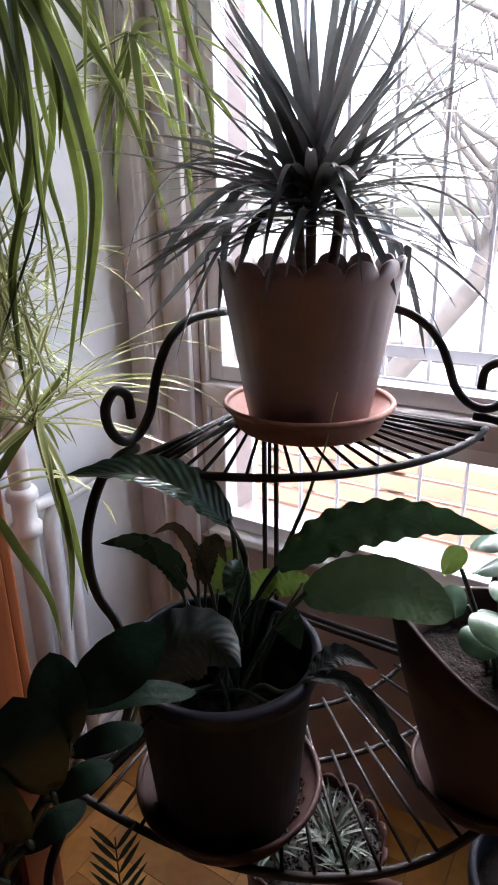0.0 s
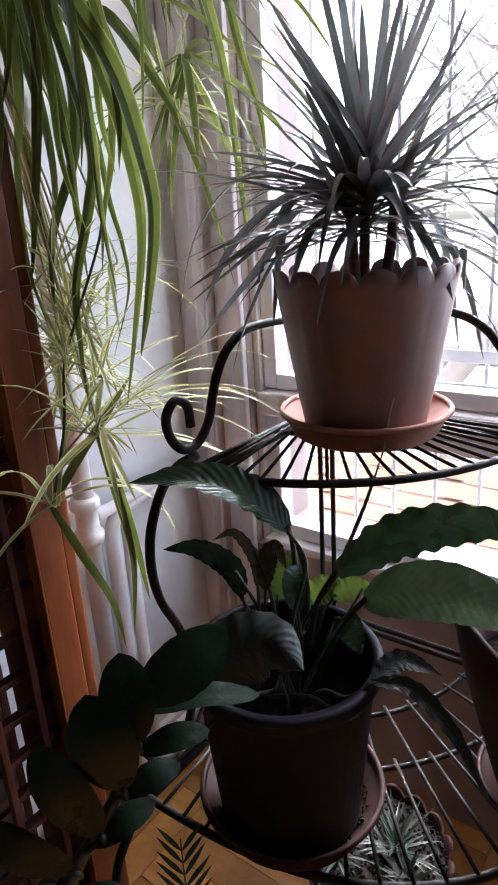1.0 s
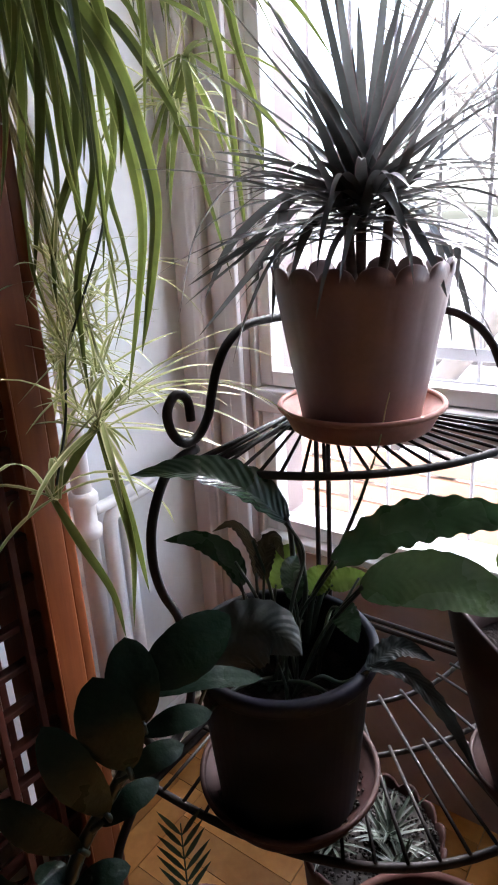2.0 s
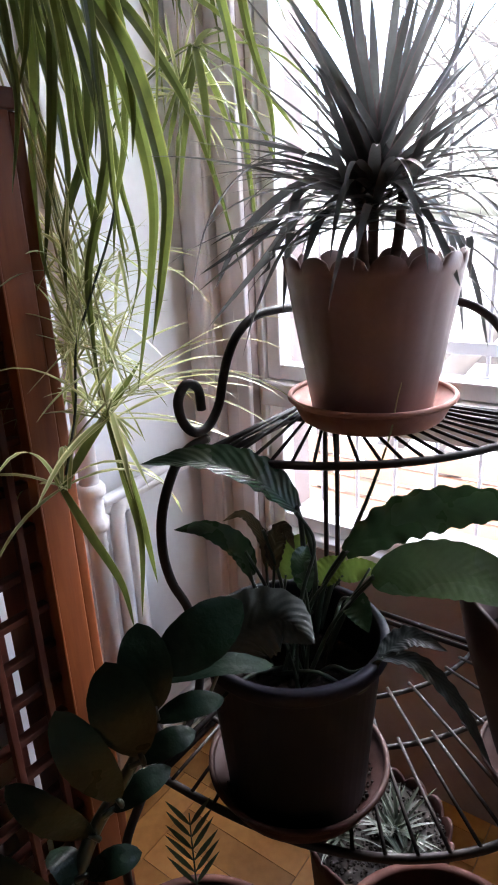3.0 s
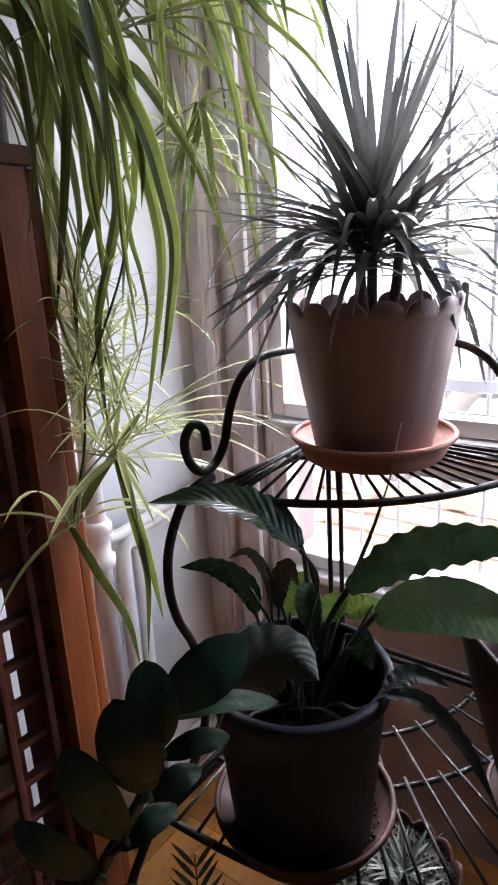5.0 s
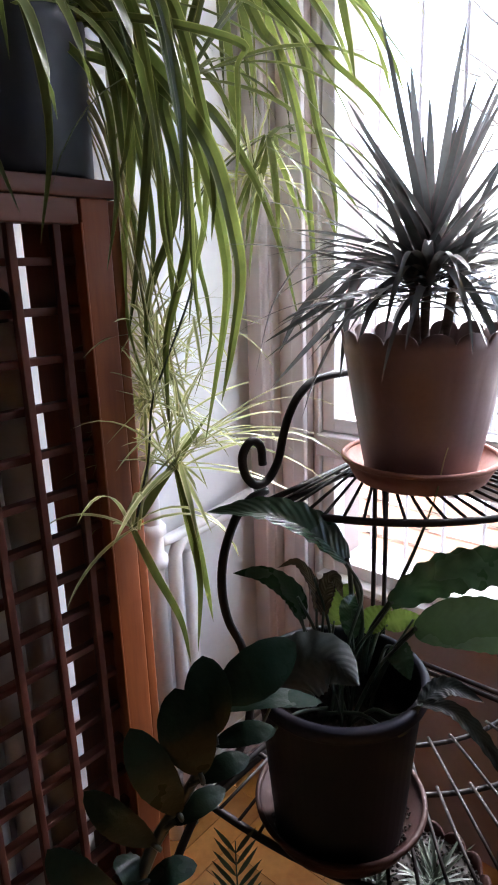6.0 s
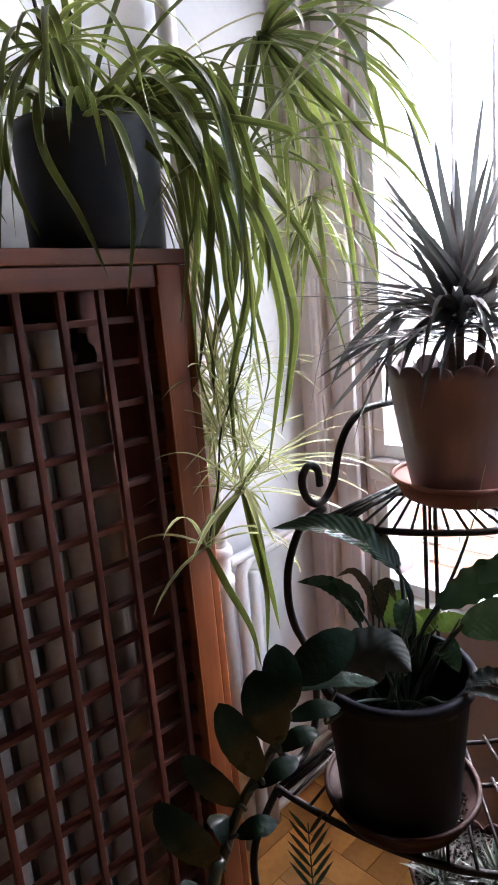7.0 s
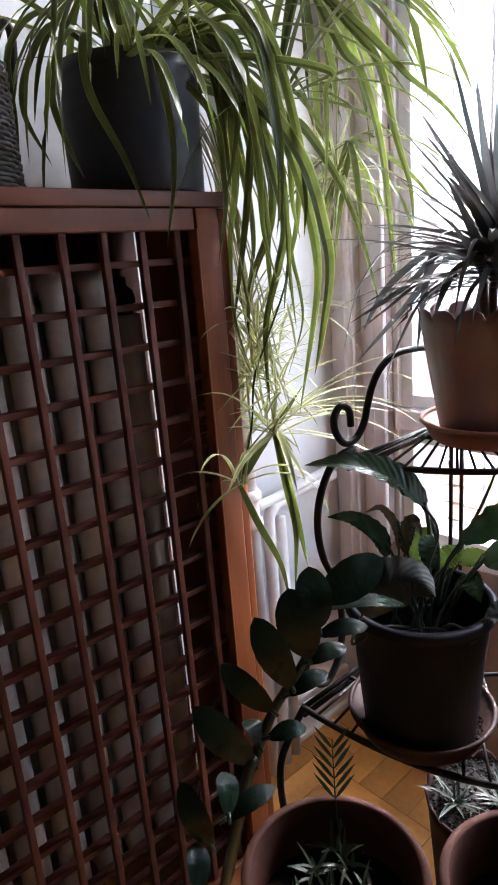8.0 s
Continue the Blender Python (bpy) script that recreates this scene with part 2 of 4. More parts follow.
def lathe(profile, seg=40, bm=None, wave=None, centre=(0, 0, 0)):
    """Turn (r, z) round the z axis. wave(angle, i) moves z of ring i."""
    bm = bm or bmesh.new()
    rings = []
    for i, (r, z) in enumerate(profile):
        ring = []
        for k in range(seg):
            a = 2 * math.pi * k / seg
            dr, dz = wave(a, i) if wave else (0, 0)
            ring.append(bm.verts.new(((r + dr) * math.cos(a) + centre[0], (r + dr) * math.sin(a) + centre[1], z + dz + centre[2])))
        rings.append(ring)
    for a, b in zip(rings, rings[1:]):
        for k in range(seg):
            bm.faces.new((a[k], a[(k + 1) % seg], b[(k + 1) % seg], b[k]))
    if profile[0][0] > 0:
        bm.faces.new(rings[0][::-1])
    if profile[-1][0] > 0:
        bm.faces.new(rings[-1])
    return bm


def blade_width(u, kind):
    if kind == "strap":
        return min(1, 0.55 + u * 2.0) * (1 - u ** 3.0) ** 0.8
    if kind == "sword":
        return min(1, 0.6 + u * 2.4) * (1 - u) ** 0.62 * (1.08 - 0.08 * u)
    if kind == "ovate":
        return max(0.0, math.sin(math.pi * min(1, (u * 0.97 + 0.03)) ** 0.75)) ** 0.85
    if kind == "ellipse":
        return max(0.0, 1 - (2 * u ** 1.08 - 1) ** 2) ** 0.62
    if kind == "round":
        return max(0.0, 1 - (2 * u - 1) ** 2) ** 0.5
    return max(0.0, math.sin(math.pi * (u * 0.96 + 0.02) ** 0.85)) ** 1.0


def blade(points, width, facing=(0, 0, 1), fold=0.25, kind="strap", ripple=0.0, cols=1, bm=None, twist=0.0, cup=0.0, seed=0):
    """A leaf blade on a midrib through points; facing is roughly its upper side; fold bends it along the midrib."""
    bm = bm or bmesh.new()
    uvl = bm.loops.layers.uv.verify()
    rnd = random.Random(seed)
    pts = [Vector(p) for p in points]
    n, rows, uvs = len(pts), [], {}
    ph = rnd.uniform(0, 6)
    for i, p in enumerate(pts):
        d = (pts[min(i + 1, n - 1)] - pts[max(i - 1, 0)]).normalized()
        f = Vector(facing)
        f = (f - d * f.dot(d))
        f = f.normalized() if f.length > 1e-4 else d.orthogonal().normalized()
        u = i / (n - 1)
        if twist:
            f = Matrix.Rotation(twist * u, 3, d) @ f
        s = d.cross(f).normalized()
        w = 0.5 * width * max(0.015, blade_width(u, kind))
        edge = [1 + 0.55 * ripple * math.sin(g + u * 66) * min(1, 5 * (1 - u)) for g in (ph, ph + 2.6)]
        row = []
        for k in range(-cols, cols + 1):
            q = k / cols
            off = abs(q) * w * fold - (q * q) * w * cup
            wob = ripple * w * math.sin(ph + u * 52 + (2.0 if q > 0 else 0)) * q * q
            v = bm.verts.new(p + s * (q * w * (edge[q > 0] if abs(q) > 0.9 else 1)) + f * (off + wob))
            uvs[v] = (0.5 + 0.5 * q, u)
            row.append(v)
        rows.append(row)
    for a, b in zip(rows, rows[1:]):
        for k in range(2 * cols):
            fc = bm.faces.new((a[k], a[k + 1], b[k + 1], b[k]))
            for l in fc.loops:
                l[uvl].uv = uvs[l.vert]
    return bm


def arch(base, d, length, droop, n=9, jitter=0.0, rnd=random):
    """A midrib that leaves base along d and bends down under its weight."""
    p, d = Vector(base), Vector(d).normalized()
    out, step = [p.copy()], length / n
    for i in range(n):
        d = (d + Vector((rnd.uniform(-jitter, jitter), rnd.uniform(-jitter, jitter), -droop * step * (0.4 + 1.2 * i / n)))).normalized()
        p = p + d * step
        out.append(p.copy())
    return out


def polar(az, el):
    return Vector((math.cos(el) * math.cos(az), math.cos(el) * math.sin(az), math.sin(el)))


# ---- the room ----
WX, WY = 1.0, 0.87            # inner faces of the window wall and of the radiator wall
X0, Y0, H = -1.7, -2.3, 2.6   # the far walls and the ceiling
floor_bm = box(X0 - 0.1, WX + 0.2, Y0 - 0.1, WY + 0.2, -0.08, -0.012, 0)
floor = tagged(part("floor", floor_bm, M_JOINT, smooth=False), "orange-brown oak parquet floor in basket pattern", "floor", kind="structure")
# ceiling out of view, toned to mid grey so that it bounces less light
ceiling = tagged(part("ceiling", box(X0 - 0.1, WX + 0.2, Y0 - 0.1, WY + 0.2, H, H + 0.1, 0), M_CEIL, smooth=False), "plain unseen plaster ceiling, greyed to cut bounce light", "ceiling", kind="structure")
tagged(part("wall_north", box(X0, WX + 0.2, WY, WY + 0.15, -0.02, H, 0), M_WALL, smooth=False), "plain white plaster wall behind the radiator", "wall", kind="structure")
tagged(part("wall_south", box(X0, WX + 0.2, Y0 - 0.15, Y0, -0.02, H, 0), M_FARWALL, smooth=False), "plain unseen wall, dark to cut bounce light", "wall", kind="structure")
tagged(part("wall_west", box(X0 - 0.15, X0, Y0, WY, -0.02, H, 0), M_FARWALL, smooth=False), "plain unseen wall, dark to cut bounce light", "wall", kind="structure")
WB, WT, WL, WR = 0.475, 2.15, 0.727, -0.72   # the window's opening
east = box(WX, WX + 0.2, Y0, WY, -0.02, WB, 0)
box(WX, WX + 0.2, Y0, WY, WT, H, 0, east)
box(WX, WX + 0.2, WL, WY, WB, WT, 0, east)
box(WX, WX + 0.2, Y0, WR, WB, WT, 0, east)
tagged(part("wall_east", east, M_SILLWALL, smooth=False), "mauve-beige painted wall under and beside the window", "wall", kind="structure")
# moulded casing between the corner and the window
trim = tagged(new("trim"), "beige painted moulded wooden window casing in the corner", "window casing", kind="structure")
for name, y0, y1, x0 in (("board", 0.822, 0.868, 0.986), ("moulding", 0.792, 0.822, 0.974), ("groove", 0.757, 0.792, 0.996), ("inner_board", 0.728, 0.757, 0.988)):
    part(name, box(x0, 1.03, y0, y1, 0.0, 2.2, 0.004), M_CASING, trim)
part("bead", tube([(0.974, 0.807, 0.01), (0.974, 0.807, 2.19)], 0.009, 12), M_CASING, trim)
# skirting on the radiator wall
skirt = tagged(new("baseboard"), "grey-white painted skirting board with a moulded top", "skirting", kind="structure")
part("board", box(0.505, 0.985, 0.851, 0.869, 0.0, 0.072, 0.003), M_WALL, skirt)
part("moulding", box(0.505, 0.985, 0.842, 0.869, 0.0725, 0.086, 0.004), M_WALL, skirt)
part("cap", box(0.505, 0.985, 0.854, 0.869, 0.0865, 0.102, 0.004), M_WALL, skirt)
part("floor_bead", box(0.505, 0.985, 0.838, 0.8505, 0.0, 0.016, 0.004), M_WALL, skirt)

# ---- the window ----
win = tagged(new("window_1"), "white-framed window with a tall sash and low lights", "window", kind="structure")
wf = box(1.02, 1.10, 0.714, WL, WB, WT, 0.003)
box(1.02, 1.10, WR, WR + 0.03, WB, WT, 0.003, wf)
box(1.02, 1.10, WR, WL, WT - 0.03, WT, 0.003, wf)
part("window_frame", wf, M_SASH, win)
part("transom", box(1.005, 1.10, WR, 0.712, 0.748, 0.792, 0.004), M_CASING, win, "beige painted cross rail")
part("transom", box(1.015, 1.10, WR, 0.712, 1.672, 1.716, 0.004), M_SASH, win, "white painted upper cross rail")
part("window_sill", box(1.005, 1.12, WR, 0.712, 0.462, 0.488, 0.003), M_SASH, win)
for y0, y1 in ((-0.02, 0.712), (-0.69, -0.022)):
    for z0, z1 in ((0.795, 1.670), (0.490, 0.746), (1.718, 2.12)):
        s = box(1.03, 1.07, y0, y0 + 0.028, z0, z1, 0.003)
        box(1.03, 1.07, y1 - 0.028, y1, z0, z1, 0.003, s)
        box(1.03, 1.07, y0 + 0.028, y1 - 0.028, z0, z0 + 0.028, 0.003, s)
        box(1.03, 1.07, y0 + 0.028, y1 - 0.028, z1 - 0.03, z1, 0.003, s)
        sash = part("sash", s, M_SASH, win)
        pane = part("pane", box(1.048, 1.052, y0 + 0.026, y1 - 0.026, z0 + 0.026, z1 - 0.028, 0), M_GLASS, sash, smooth=False)
        pane.visible_shadow = False

# ---- outside the window ----
ground = part("ground", box(-400, 400, -400, 400, -1.3, -1.2, 0), M_SNOW, smooth=False)
tagged(ground, "pale bleached yard and street ground", "ground", kind="structure")
grille = thing("window_grille", (1.28, 0, 0.4), "white painted steel security grille outside the window", "grille")
for i in range(17):
    y = 0.83 - 0.0915 * i
    part("bar", box(-0.0035, 0.0035, y - 0.0035, y + 0.0035, 0.0, 1.9, 0.001), M_GRILLE, grille)
for y in (-0.62, 0.845):
    part("bracket", box(-0.09, 0.0, y - 0.006, y + 0.006, 0.05, 0.062, 0.001), M_GRILLE, grille)
for z in (0.02, 0.365, 0.43, 1.88):
    part("cross_bar", box(-0.016, -0.008, -0.75, 0.85, z - 0.012, z + 0.012, 0.002), M_GRILLE, grille)

# low timber wall and bench in the yard
yard_wall = thing("timber_wall", (3.6, 0.0, -1.2), "low wall of orange timber boards with dark gaps", "wall")
for i in range(7):
    z = 0.02 + i * 0.128
    part("board", box(0, 0.05, -3.0, 2.2, z, z + 0.10, 0.006), M_BRICK, yard_wall)
for y in (-2.4, -1.2, 0.0, 1.2, 2.1):
    part("post", box(0.05, 0.12, y - 0.05, y + 0.05, 0.0, 0.93, 0.006), M_DARKBAND, yard_wall)
rail_fence = thing("yard_fence", (4.6, 0.0, -1.2), "grey horizontal rails of a fence in the yard", "fence")
for z in (1.02, 1.26):
    part("rail", box(0, 0.05, -3.0, 1.7, z, z + 0.075, 0.006), M_DARKBAND, rail_fence)
for y in (-2.4, -1.0, 0.4, 1.6):
    part("post", box(0.05, 0.12, y - 0.05, y + 0.05, 0.0, 1.38, 0.006), M_DARKBAND, rail_fence)

tree = thing("bare_tree", (4.4, 1.2, -1.2), "leaning bare grey tree outside the window", "tree")
trunk = spline([(-0.5, 1.0, 0), (-0.35, 0.6, 0.7), (-0.17, 0.24, 1.25), (0.0, -0.03, 1.63), (0.05, -0.18, 1.85), (0.08, -0.24, 2.15), (0.1, -0.3, 2.8), (0.2, -0.5, 4.0)], 5)
part("trunk", tube(trunk, 0.10, 10, taper=0.5), M_BARK, tree)
rt = random.Random(5)
for k in range(26):
    i = rt.randrange(22, len(trunk))
    a = polar(rt.uniform(0, 6.28), rt.uniform(0.1, 1.1))
    br = tube(arch(trunk[i], a, rt.uniform(0.8, 1.9), -0.2, 8, 0.22, rt), 0.022, 6, taper=0.15)
    for q in range(5):
        st = Vector(trunk[i]) + a * rt.uniform(0.3, 1.1)
        tube(arch(st, polar(rt.uniform(0, 6.28), rt.uniform(-0.3, 1.0)), rt.uniform(0.3, 0.8), 0.1, 6, 0.25, rt), 0.007, 5, br, taper=0.2)
    part("limb", br, M_BARK, tree)

# ---- radiator cover: a wooden frame with a lattice front ----
CT, CF, CR, CL = 1.215, 0.635, 0.502, -0.52   # top, front, right and left faces
cover = thing("radiator_cover", ((CL + CR) / 2, 0.75, 0), "reddish-brown wooden radiator cover with a square lattice front", "radiator cover")
cover.location = (0, 0, 0)
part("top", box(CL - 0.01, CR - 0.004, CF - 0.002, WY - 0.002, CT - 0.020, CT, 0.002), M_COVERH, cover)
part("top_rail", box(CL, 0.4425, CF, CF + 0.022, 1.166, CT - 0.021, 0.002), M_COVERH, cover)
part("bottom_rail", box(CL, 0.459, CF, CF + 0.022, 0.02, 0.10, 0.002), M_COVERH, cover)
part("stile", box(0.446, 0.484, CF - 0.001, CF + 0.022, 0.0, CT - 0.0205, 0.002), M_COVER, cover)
part("stile", box(CL, CL + 0.045, CF - 0.002, CF + 0.022, 0.1, 1.168, 0.003), M_COVER, cover)
# thin strip added for the bright highlight along the stile's inner edge
part("bead", box(0.4427, 0.4458, CF - 0.003, CF + 0.014, 0.101, 1.168, 0.0012), M_COVER, cover)
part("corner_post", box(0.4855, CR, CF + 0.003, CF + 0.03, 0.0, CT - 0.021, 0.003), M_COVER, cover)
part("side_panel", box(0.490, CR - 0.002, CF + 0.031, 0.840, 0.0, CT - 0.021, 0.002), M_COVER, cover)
part("side_panel", box(CL, CL + 0.012, CF + 0.023, WY - 0.003, 0.0, CT - 0.021, 0.002), M_COVER, cover)
for i in range(17):
    x = 0.4185 - 0.0558 * i
    if x < CL + 0.05:
        break
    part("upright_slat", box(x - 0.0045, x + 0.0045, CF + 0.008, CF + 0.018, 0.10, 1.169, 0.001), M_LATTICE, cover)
for i in range(19):
    z = 1.127 - 0.0545 * i
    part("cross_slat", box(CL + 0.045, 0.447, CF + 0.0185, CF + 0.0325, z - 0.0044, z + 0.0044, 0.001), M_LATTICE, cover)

# dark sheet added before the white wall, for the shade between the columns
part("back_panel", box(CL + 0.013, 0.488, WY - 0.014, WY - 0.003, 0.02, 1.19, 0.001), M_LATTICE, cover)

radiator = thing("radiator", (0, 0.79, 0), "old white cast-iron column radiator behind the lattice", "radiator")
for i in range(14):
    x = 0.338 - 0.058 * i
    bm = bmesh.new()
    for dy, r in ((-0.05, 0.0225), (0.03, 0.0130)):
        tube(spline([(x, dy * 0.3, 1.112), (x, dy * 0.85, 1.097), (x, dy, 1.045), (x, dy, 0.25), (x, dy * 0.85, 0.20), (x, dy * 0.3, 0.185)], 5), r, 14, bm)
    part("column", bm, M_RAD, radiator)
part("end_riser", tube([(0.422, 0.020, 0.12), (0.422, 0.020, 1.055)], 0.0265, 20), M_PIPE, radiator, "white painted end riser")
valve = part("valve", lathe([(0.0, 1.050), (0.014, 1.052), (0.020, 1.062), (0.023, 1.078), (0.020, 1.092), (0.011, 1.100), (0.011, 1.112), (0.0, 1.114)], 18, centre=(0.420, 0.020, 0)), M_WICKER, radiator, "dark radiator valve")
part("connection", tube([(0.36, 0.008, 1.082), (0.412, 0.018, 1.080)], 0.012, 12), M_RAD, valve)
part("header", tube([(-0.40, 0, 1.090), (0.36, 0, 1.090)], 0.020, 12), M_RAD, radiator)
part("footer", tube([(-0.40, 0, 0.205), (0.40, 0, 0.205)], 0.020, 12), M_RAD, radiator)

pipes = thing("heating_pipes", (0.668, 0.828, 0), "white painted heating pipes with collars beside the radiator", "pipe")
part("riser", tube([(0, 0, 0), (0, 0, 2.6)], 0.0165, 16), M_PIPE, pipes)
part("collar", lathe([(0.0, 0.598), (0.021, 0.600), (0.025, 0.608), (0.025, 0.620), (0.019, 0.625), (0.019, 0.660), (0.025, 0.665), (0.025, 0.678), (0.020, 0.685), (0.0, 0.686)], 20), M_PIPE, pipes)
part("branch", tube(spline([(0.015, 0, 0.643), (0.06, 0.0, 0.643), (0.16, 0.005, 0.650), (0.28, 0.012, 0.660)], 5), 0.011, 12), M_PIPE, pipes)
part("return_pipe", tube(spline([(0.043, -0.004, 0.0), (0.043, -0.004, 0.45), (0.045, -0.002, 0.585), (0.06, 0.0, 0.622), (0.10, 0.006, 0.632), (0.27, 0.012, 0.640)], 6), 0.013, 14), M_PIPE, pipes)
part("second_return", tube([(0.083, 0.0, 0.0), (0.083, 0.0, 0.60)], 0.012, 14), M_PIPE, pipes)

# ---- the corner plant stand ----
HX, HY, S1, S2, R1, R2 = 0.785, 0.440, 0.855, 0.535, 0.276, 0.388
stand = thing("plant_stand", (HX, HY, 0), "black wrought-iron tiered corner plant stand with scrolls", "plant stand")


def shelf(z, r, spokes, rings, inner, bulge):
    """A quarter-round shelf whose front swells a little past the circle."""
    at = lambda a: (r * (1 + bulge * math.sin(2 * (a - math.pi)) ** 2), a)
    P = lambda q, a, dz=0.0: (q * math.cos(a), q * math.sin(a), z + dz)
    arc = [math.pi + math.pi / 2 * k / 36 for k in range(37)]
    sh = part("shelf", tube([P(*at(a)) for a in arc], 0.0043, 10), M_IRON, stand)
    for a, b in (((0, 0), (-r, 0)), ((0, 0), (0, -r))):
        for dz in (0, -0.0115):
            part("edge_rail", tube([(a[0], a[1], z + dz), (b[0], b[1], z + dz)], 0.0036, 8), M_IRON, sh)
    for i in range(1, spokes):
        a = math.pi + math.pi / 2 * i / spokes
        part("spoke", tube([P(inner[i % 2], a, 0.004), P(at(a)[0], a, 0.004)], 0.0019, 7), M_IRON, sh)
    for q in rings:
        part("ring", tube([P(q, a, -0.003) for a in arc], 0.0030, 8), M_IRON, sh)


shelf(S1, R1, 21, (0.12,), (0.02, 0.02), 0.0)
shelf(S2, R2, 23, (0.215, 0.292), (0.211, 0.288), 0.09)
for dx, dy in ((-0.006, 0.006), (0.006, -0.006)):
    part("post", tube([(dx, dy, 0.0), (dx, dy, 0.972)], 0.0036, 8), M_IRON, stand)


def scroll(sx, sy):
    """One side of the frame, in the upright plane of an edge: rail, curl and the bowed legs."""
    P = lambda s, z: (sx * s, sy * s, z)
    rail = [(0.0, 0.972), (0.08, 0.979), (0.160, 0.981), (0.198, 0.967), (0.219, 0.945), (0.230, 0.922), (0.240, 0.897), (0.259, 0.880), (0.281, 0.880), (0.297, 0.897),
            (0.300, 0.918), (0.286, 0.931), (0.270, 0.922), (0.267, 0.900)]
    part("rail", tube(spline([P(*q) for q in rail], 6), 0.0049, 10), M_IRON, stand)
    leg = [(0.262, 0.868), (0.290, 0.866), (0.315, 0.851), (0.336, 0.815), (0.341, 0.775), (0.333, 0.735), (0.314, 0.695), (0.303, 0.650), (0.302, 0.610), (0.314, 0.571), (0.340, 0.549), (0.367, 0.565), (0.379, 0.588), (0.374, 0.600)]
    part("leg", tube(spline([P(*q) for q in leg], 6), 0.0049, 10), M_IRON, stand)
    low = [(0.384, 0.538), (0.414, 0.510), (0.436, 0.478), (0.439, 0.425), (0.428, 0.360), (0.410, 0.290), (0.400, 0.210), (0.410, 0.110), (0.432, 0.006)]
    part("leg", tube(spline([P(*q) for q in low], 6), 0.0049, 10), M_IRON, stand)


scroll(-1, 0)
scroll(0, -1)


# ---- pots ----
def pot(name, at, r0, r1, h, material, label, lip=0.006, wall=0.005, wave=None, seg=48, soil=0.03, soil_mat=None, rim=0.02, flute=0.0):
    p = thing(name, at, label, "plant pot", "pots on the floor" if name == "floor_pot" else "")
    prof = [(0.0, 0.0), (r0 * 0.96, 0.0), (r0, 0.004), (r1 - (r1 - r0) * rim / h - 0.001, h - rim), (r1 + lip * 0.8, h - rim + 0.003), (r1 + lip, h - rim + 0.006), (r1 + lip, h - 0.003), (r1 + lip - 0.002, h), (r1 - wall + 0.001, h), (r1 - wall, h - 0.003),
            (r1 - wall - (r1 - r0) * (soil + 0.01) / h, h - soil - 0.01), (r0 * 0.5, h * 0.4), (0.0, h * 0.4)]
    if lip == 0:
        prof = prof[:3] + [(r0 + (r1 - r0) * t, h * t) for t in (0.25, 0.5, 0.75, 0.9)] + [(r1, h)] + [(r1 - wall, h)] + prof[10:]
    top = max(z for _, z in prof) * 0.97
    part("body", lathe(prof, seg, wave=(lambda a, i: wave(a) if prof[i][1] >= top else (flute * prof[i][1] / h * abs(math.sin(8 * a)) ** 0.5, 0)) if wave else None), material, p)
    rs = r1 - wall - (r1 - r0) * soil / h - 0.0005
    bm = bmesh.new()
    rr = random.Random(len(label))
    rings = [[(q * rs * math.cos(2 * math.pi * k / 30), q * rs * math.sin(2 * math.pi * k / 30), h - soil + (rr.uniform(-0.004, 0.004) if q < 1 else -0.002)) for k in range(30)] for q in (0.1, 0.25, 0.4, 0.55, 0.7, 0.85, 1.0)]
    vs = [[bm.verts.new(v) for v in r] for r in rings]
    for a, b in zip(vs, vs[1:]):
        for k in range(30):
            bm.faces.new((a[k], a[(k + 1) % 30], b[(k + 1) % 30], b[k]))
    bm.faces.new(vs[0])
    part("soil", bm, soil_mat or M_SOIL, p)
    return p


def saucer(name, at, r, h, material, label):
    s = thing(name, at, label, "saucer", "saucers on the stand")
    part("dish", lathe([(0.0, 0.0), (r * 0.80, 0.0), (r * 0.84, 0.003), (r * 0.955, h - 0.006), (r * 0.935, h - 0.006), (r * 0.80, 0.006), (0.0, 0.006)], 56), material, s)
    part("rim", tube([(0.966 * r * math.cos(a), 0.966 * r * math.sin(a), h - 0.004) for a in [math.pi * k / 36 for k in range(73)]], 0.034 * r, 10, closed=False), material, s)


# the dracaena's pot on the top shelf
PX, PY = 0.690, 0.335
Z1 = S1 + 0.0061
saucer("saucer", (PX, PY, Z1), 0.095, 0.031, M_TERRA, "round terracotta saucer on the top shelf")
dpot = pot("scalloped_pot", (PX, PY, Z1 + 0.0065), 0.066, 0.0955, 0.172, M_TERRAPLASTIC, "brown terracotta-coloured pot with a scalloped rim", lip=0, wall=0.003, seg=160,
           wave=lambda a: (0.001 * abs(math.sin(8 * a)), -0.011 + 0.013 * abs(math.sin(8 * a)) ** 0.5), soil=0.025, flute=0.0009)

# the lily's pot on the lower shelf
LX, LY = 0.464, 0.303
Z2 = S2 + 0.0061
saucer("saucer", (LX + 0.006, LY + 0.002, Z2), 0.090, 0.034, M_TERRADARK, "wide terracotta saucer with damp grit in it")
lpot = pot("nursery_pot", (LX, LY, Z2 + 0.0065), 0.067, 0.083, 0.176, M_BLACK, "black plastic nursery pot with a rolled rim", lip=0.005, soil=0.052, rim=0.016)

# the clay pot with the drawn-up lip
def lip_wave(a):
    return (0.010 * max(0, math.cos(a - 2.3)) ** 3, 0.055 * max(0, math.cos(a - 2.3)) ** 3 + 0.02 * max(0, math.cos(a + 1.0)) ** 3)


CX, CY = 0.606, 0.092
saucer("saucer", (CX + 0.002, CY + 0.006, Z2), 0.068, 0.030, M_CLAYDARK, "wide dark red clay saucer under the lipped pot")
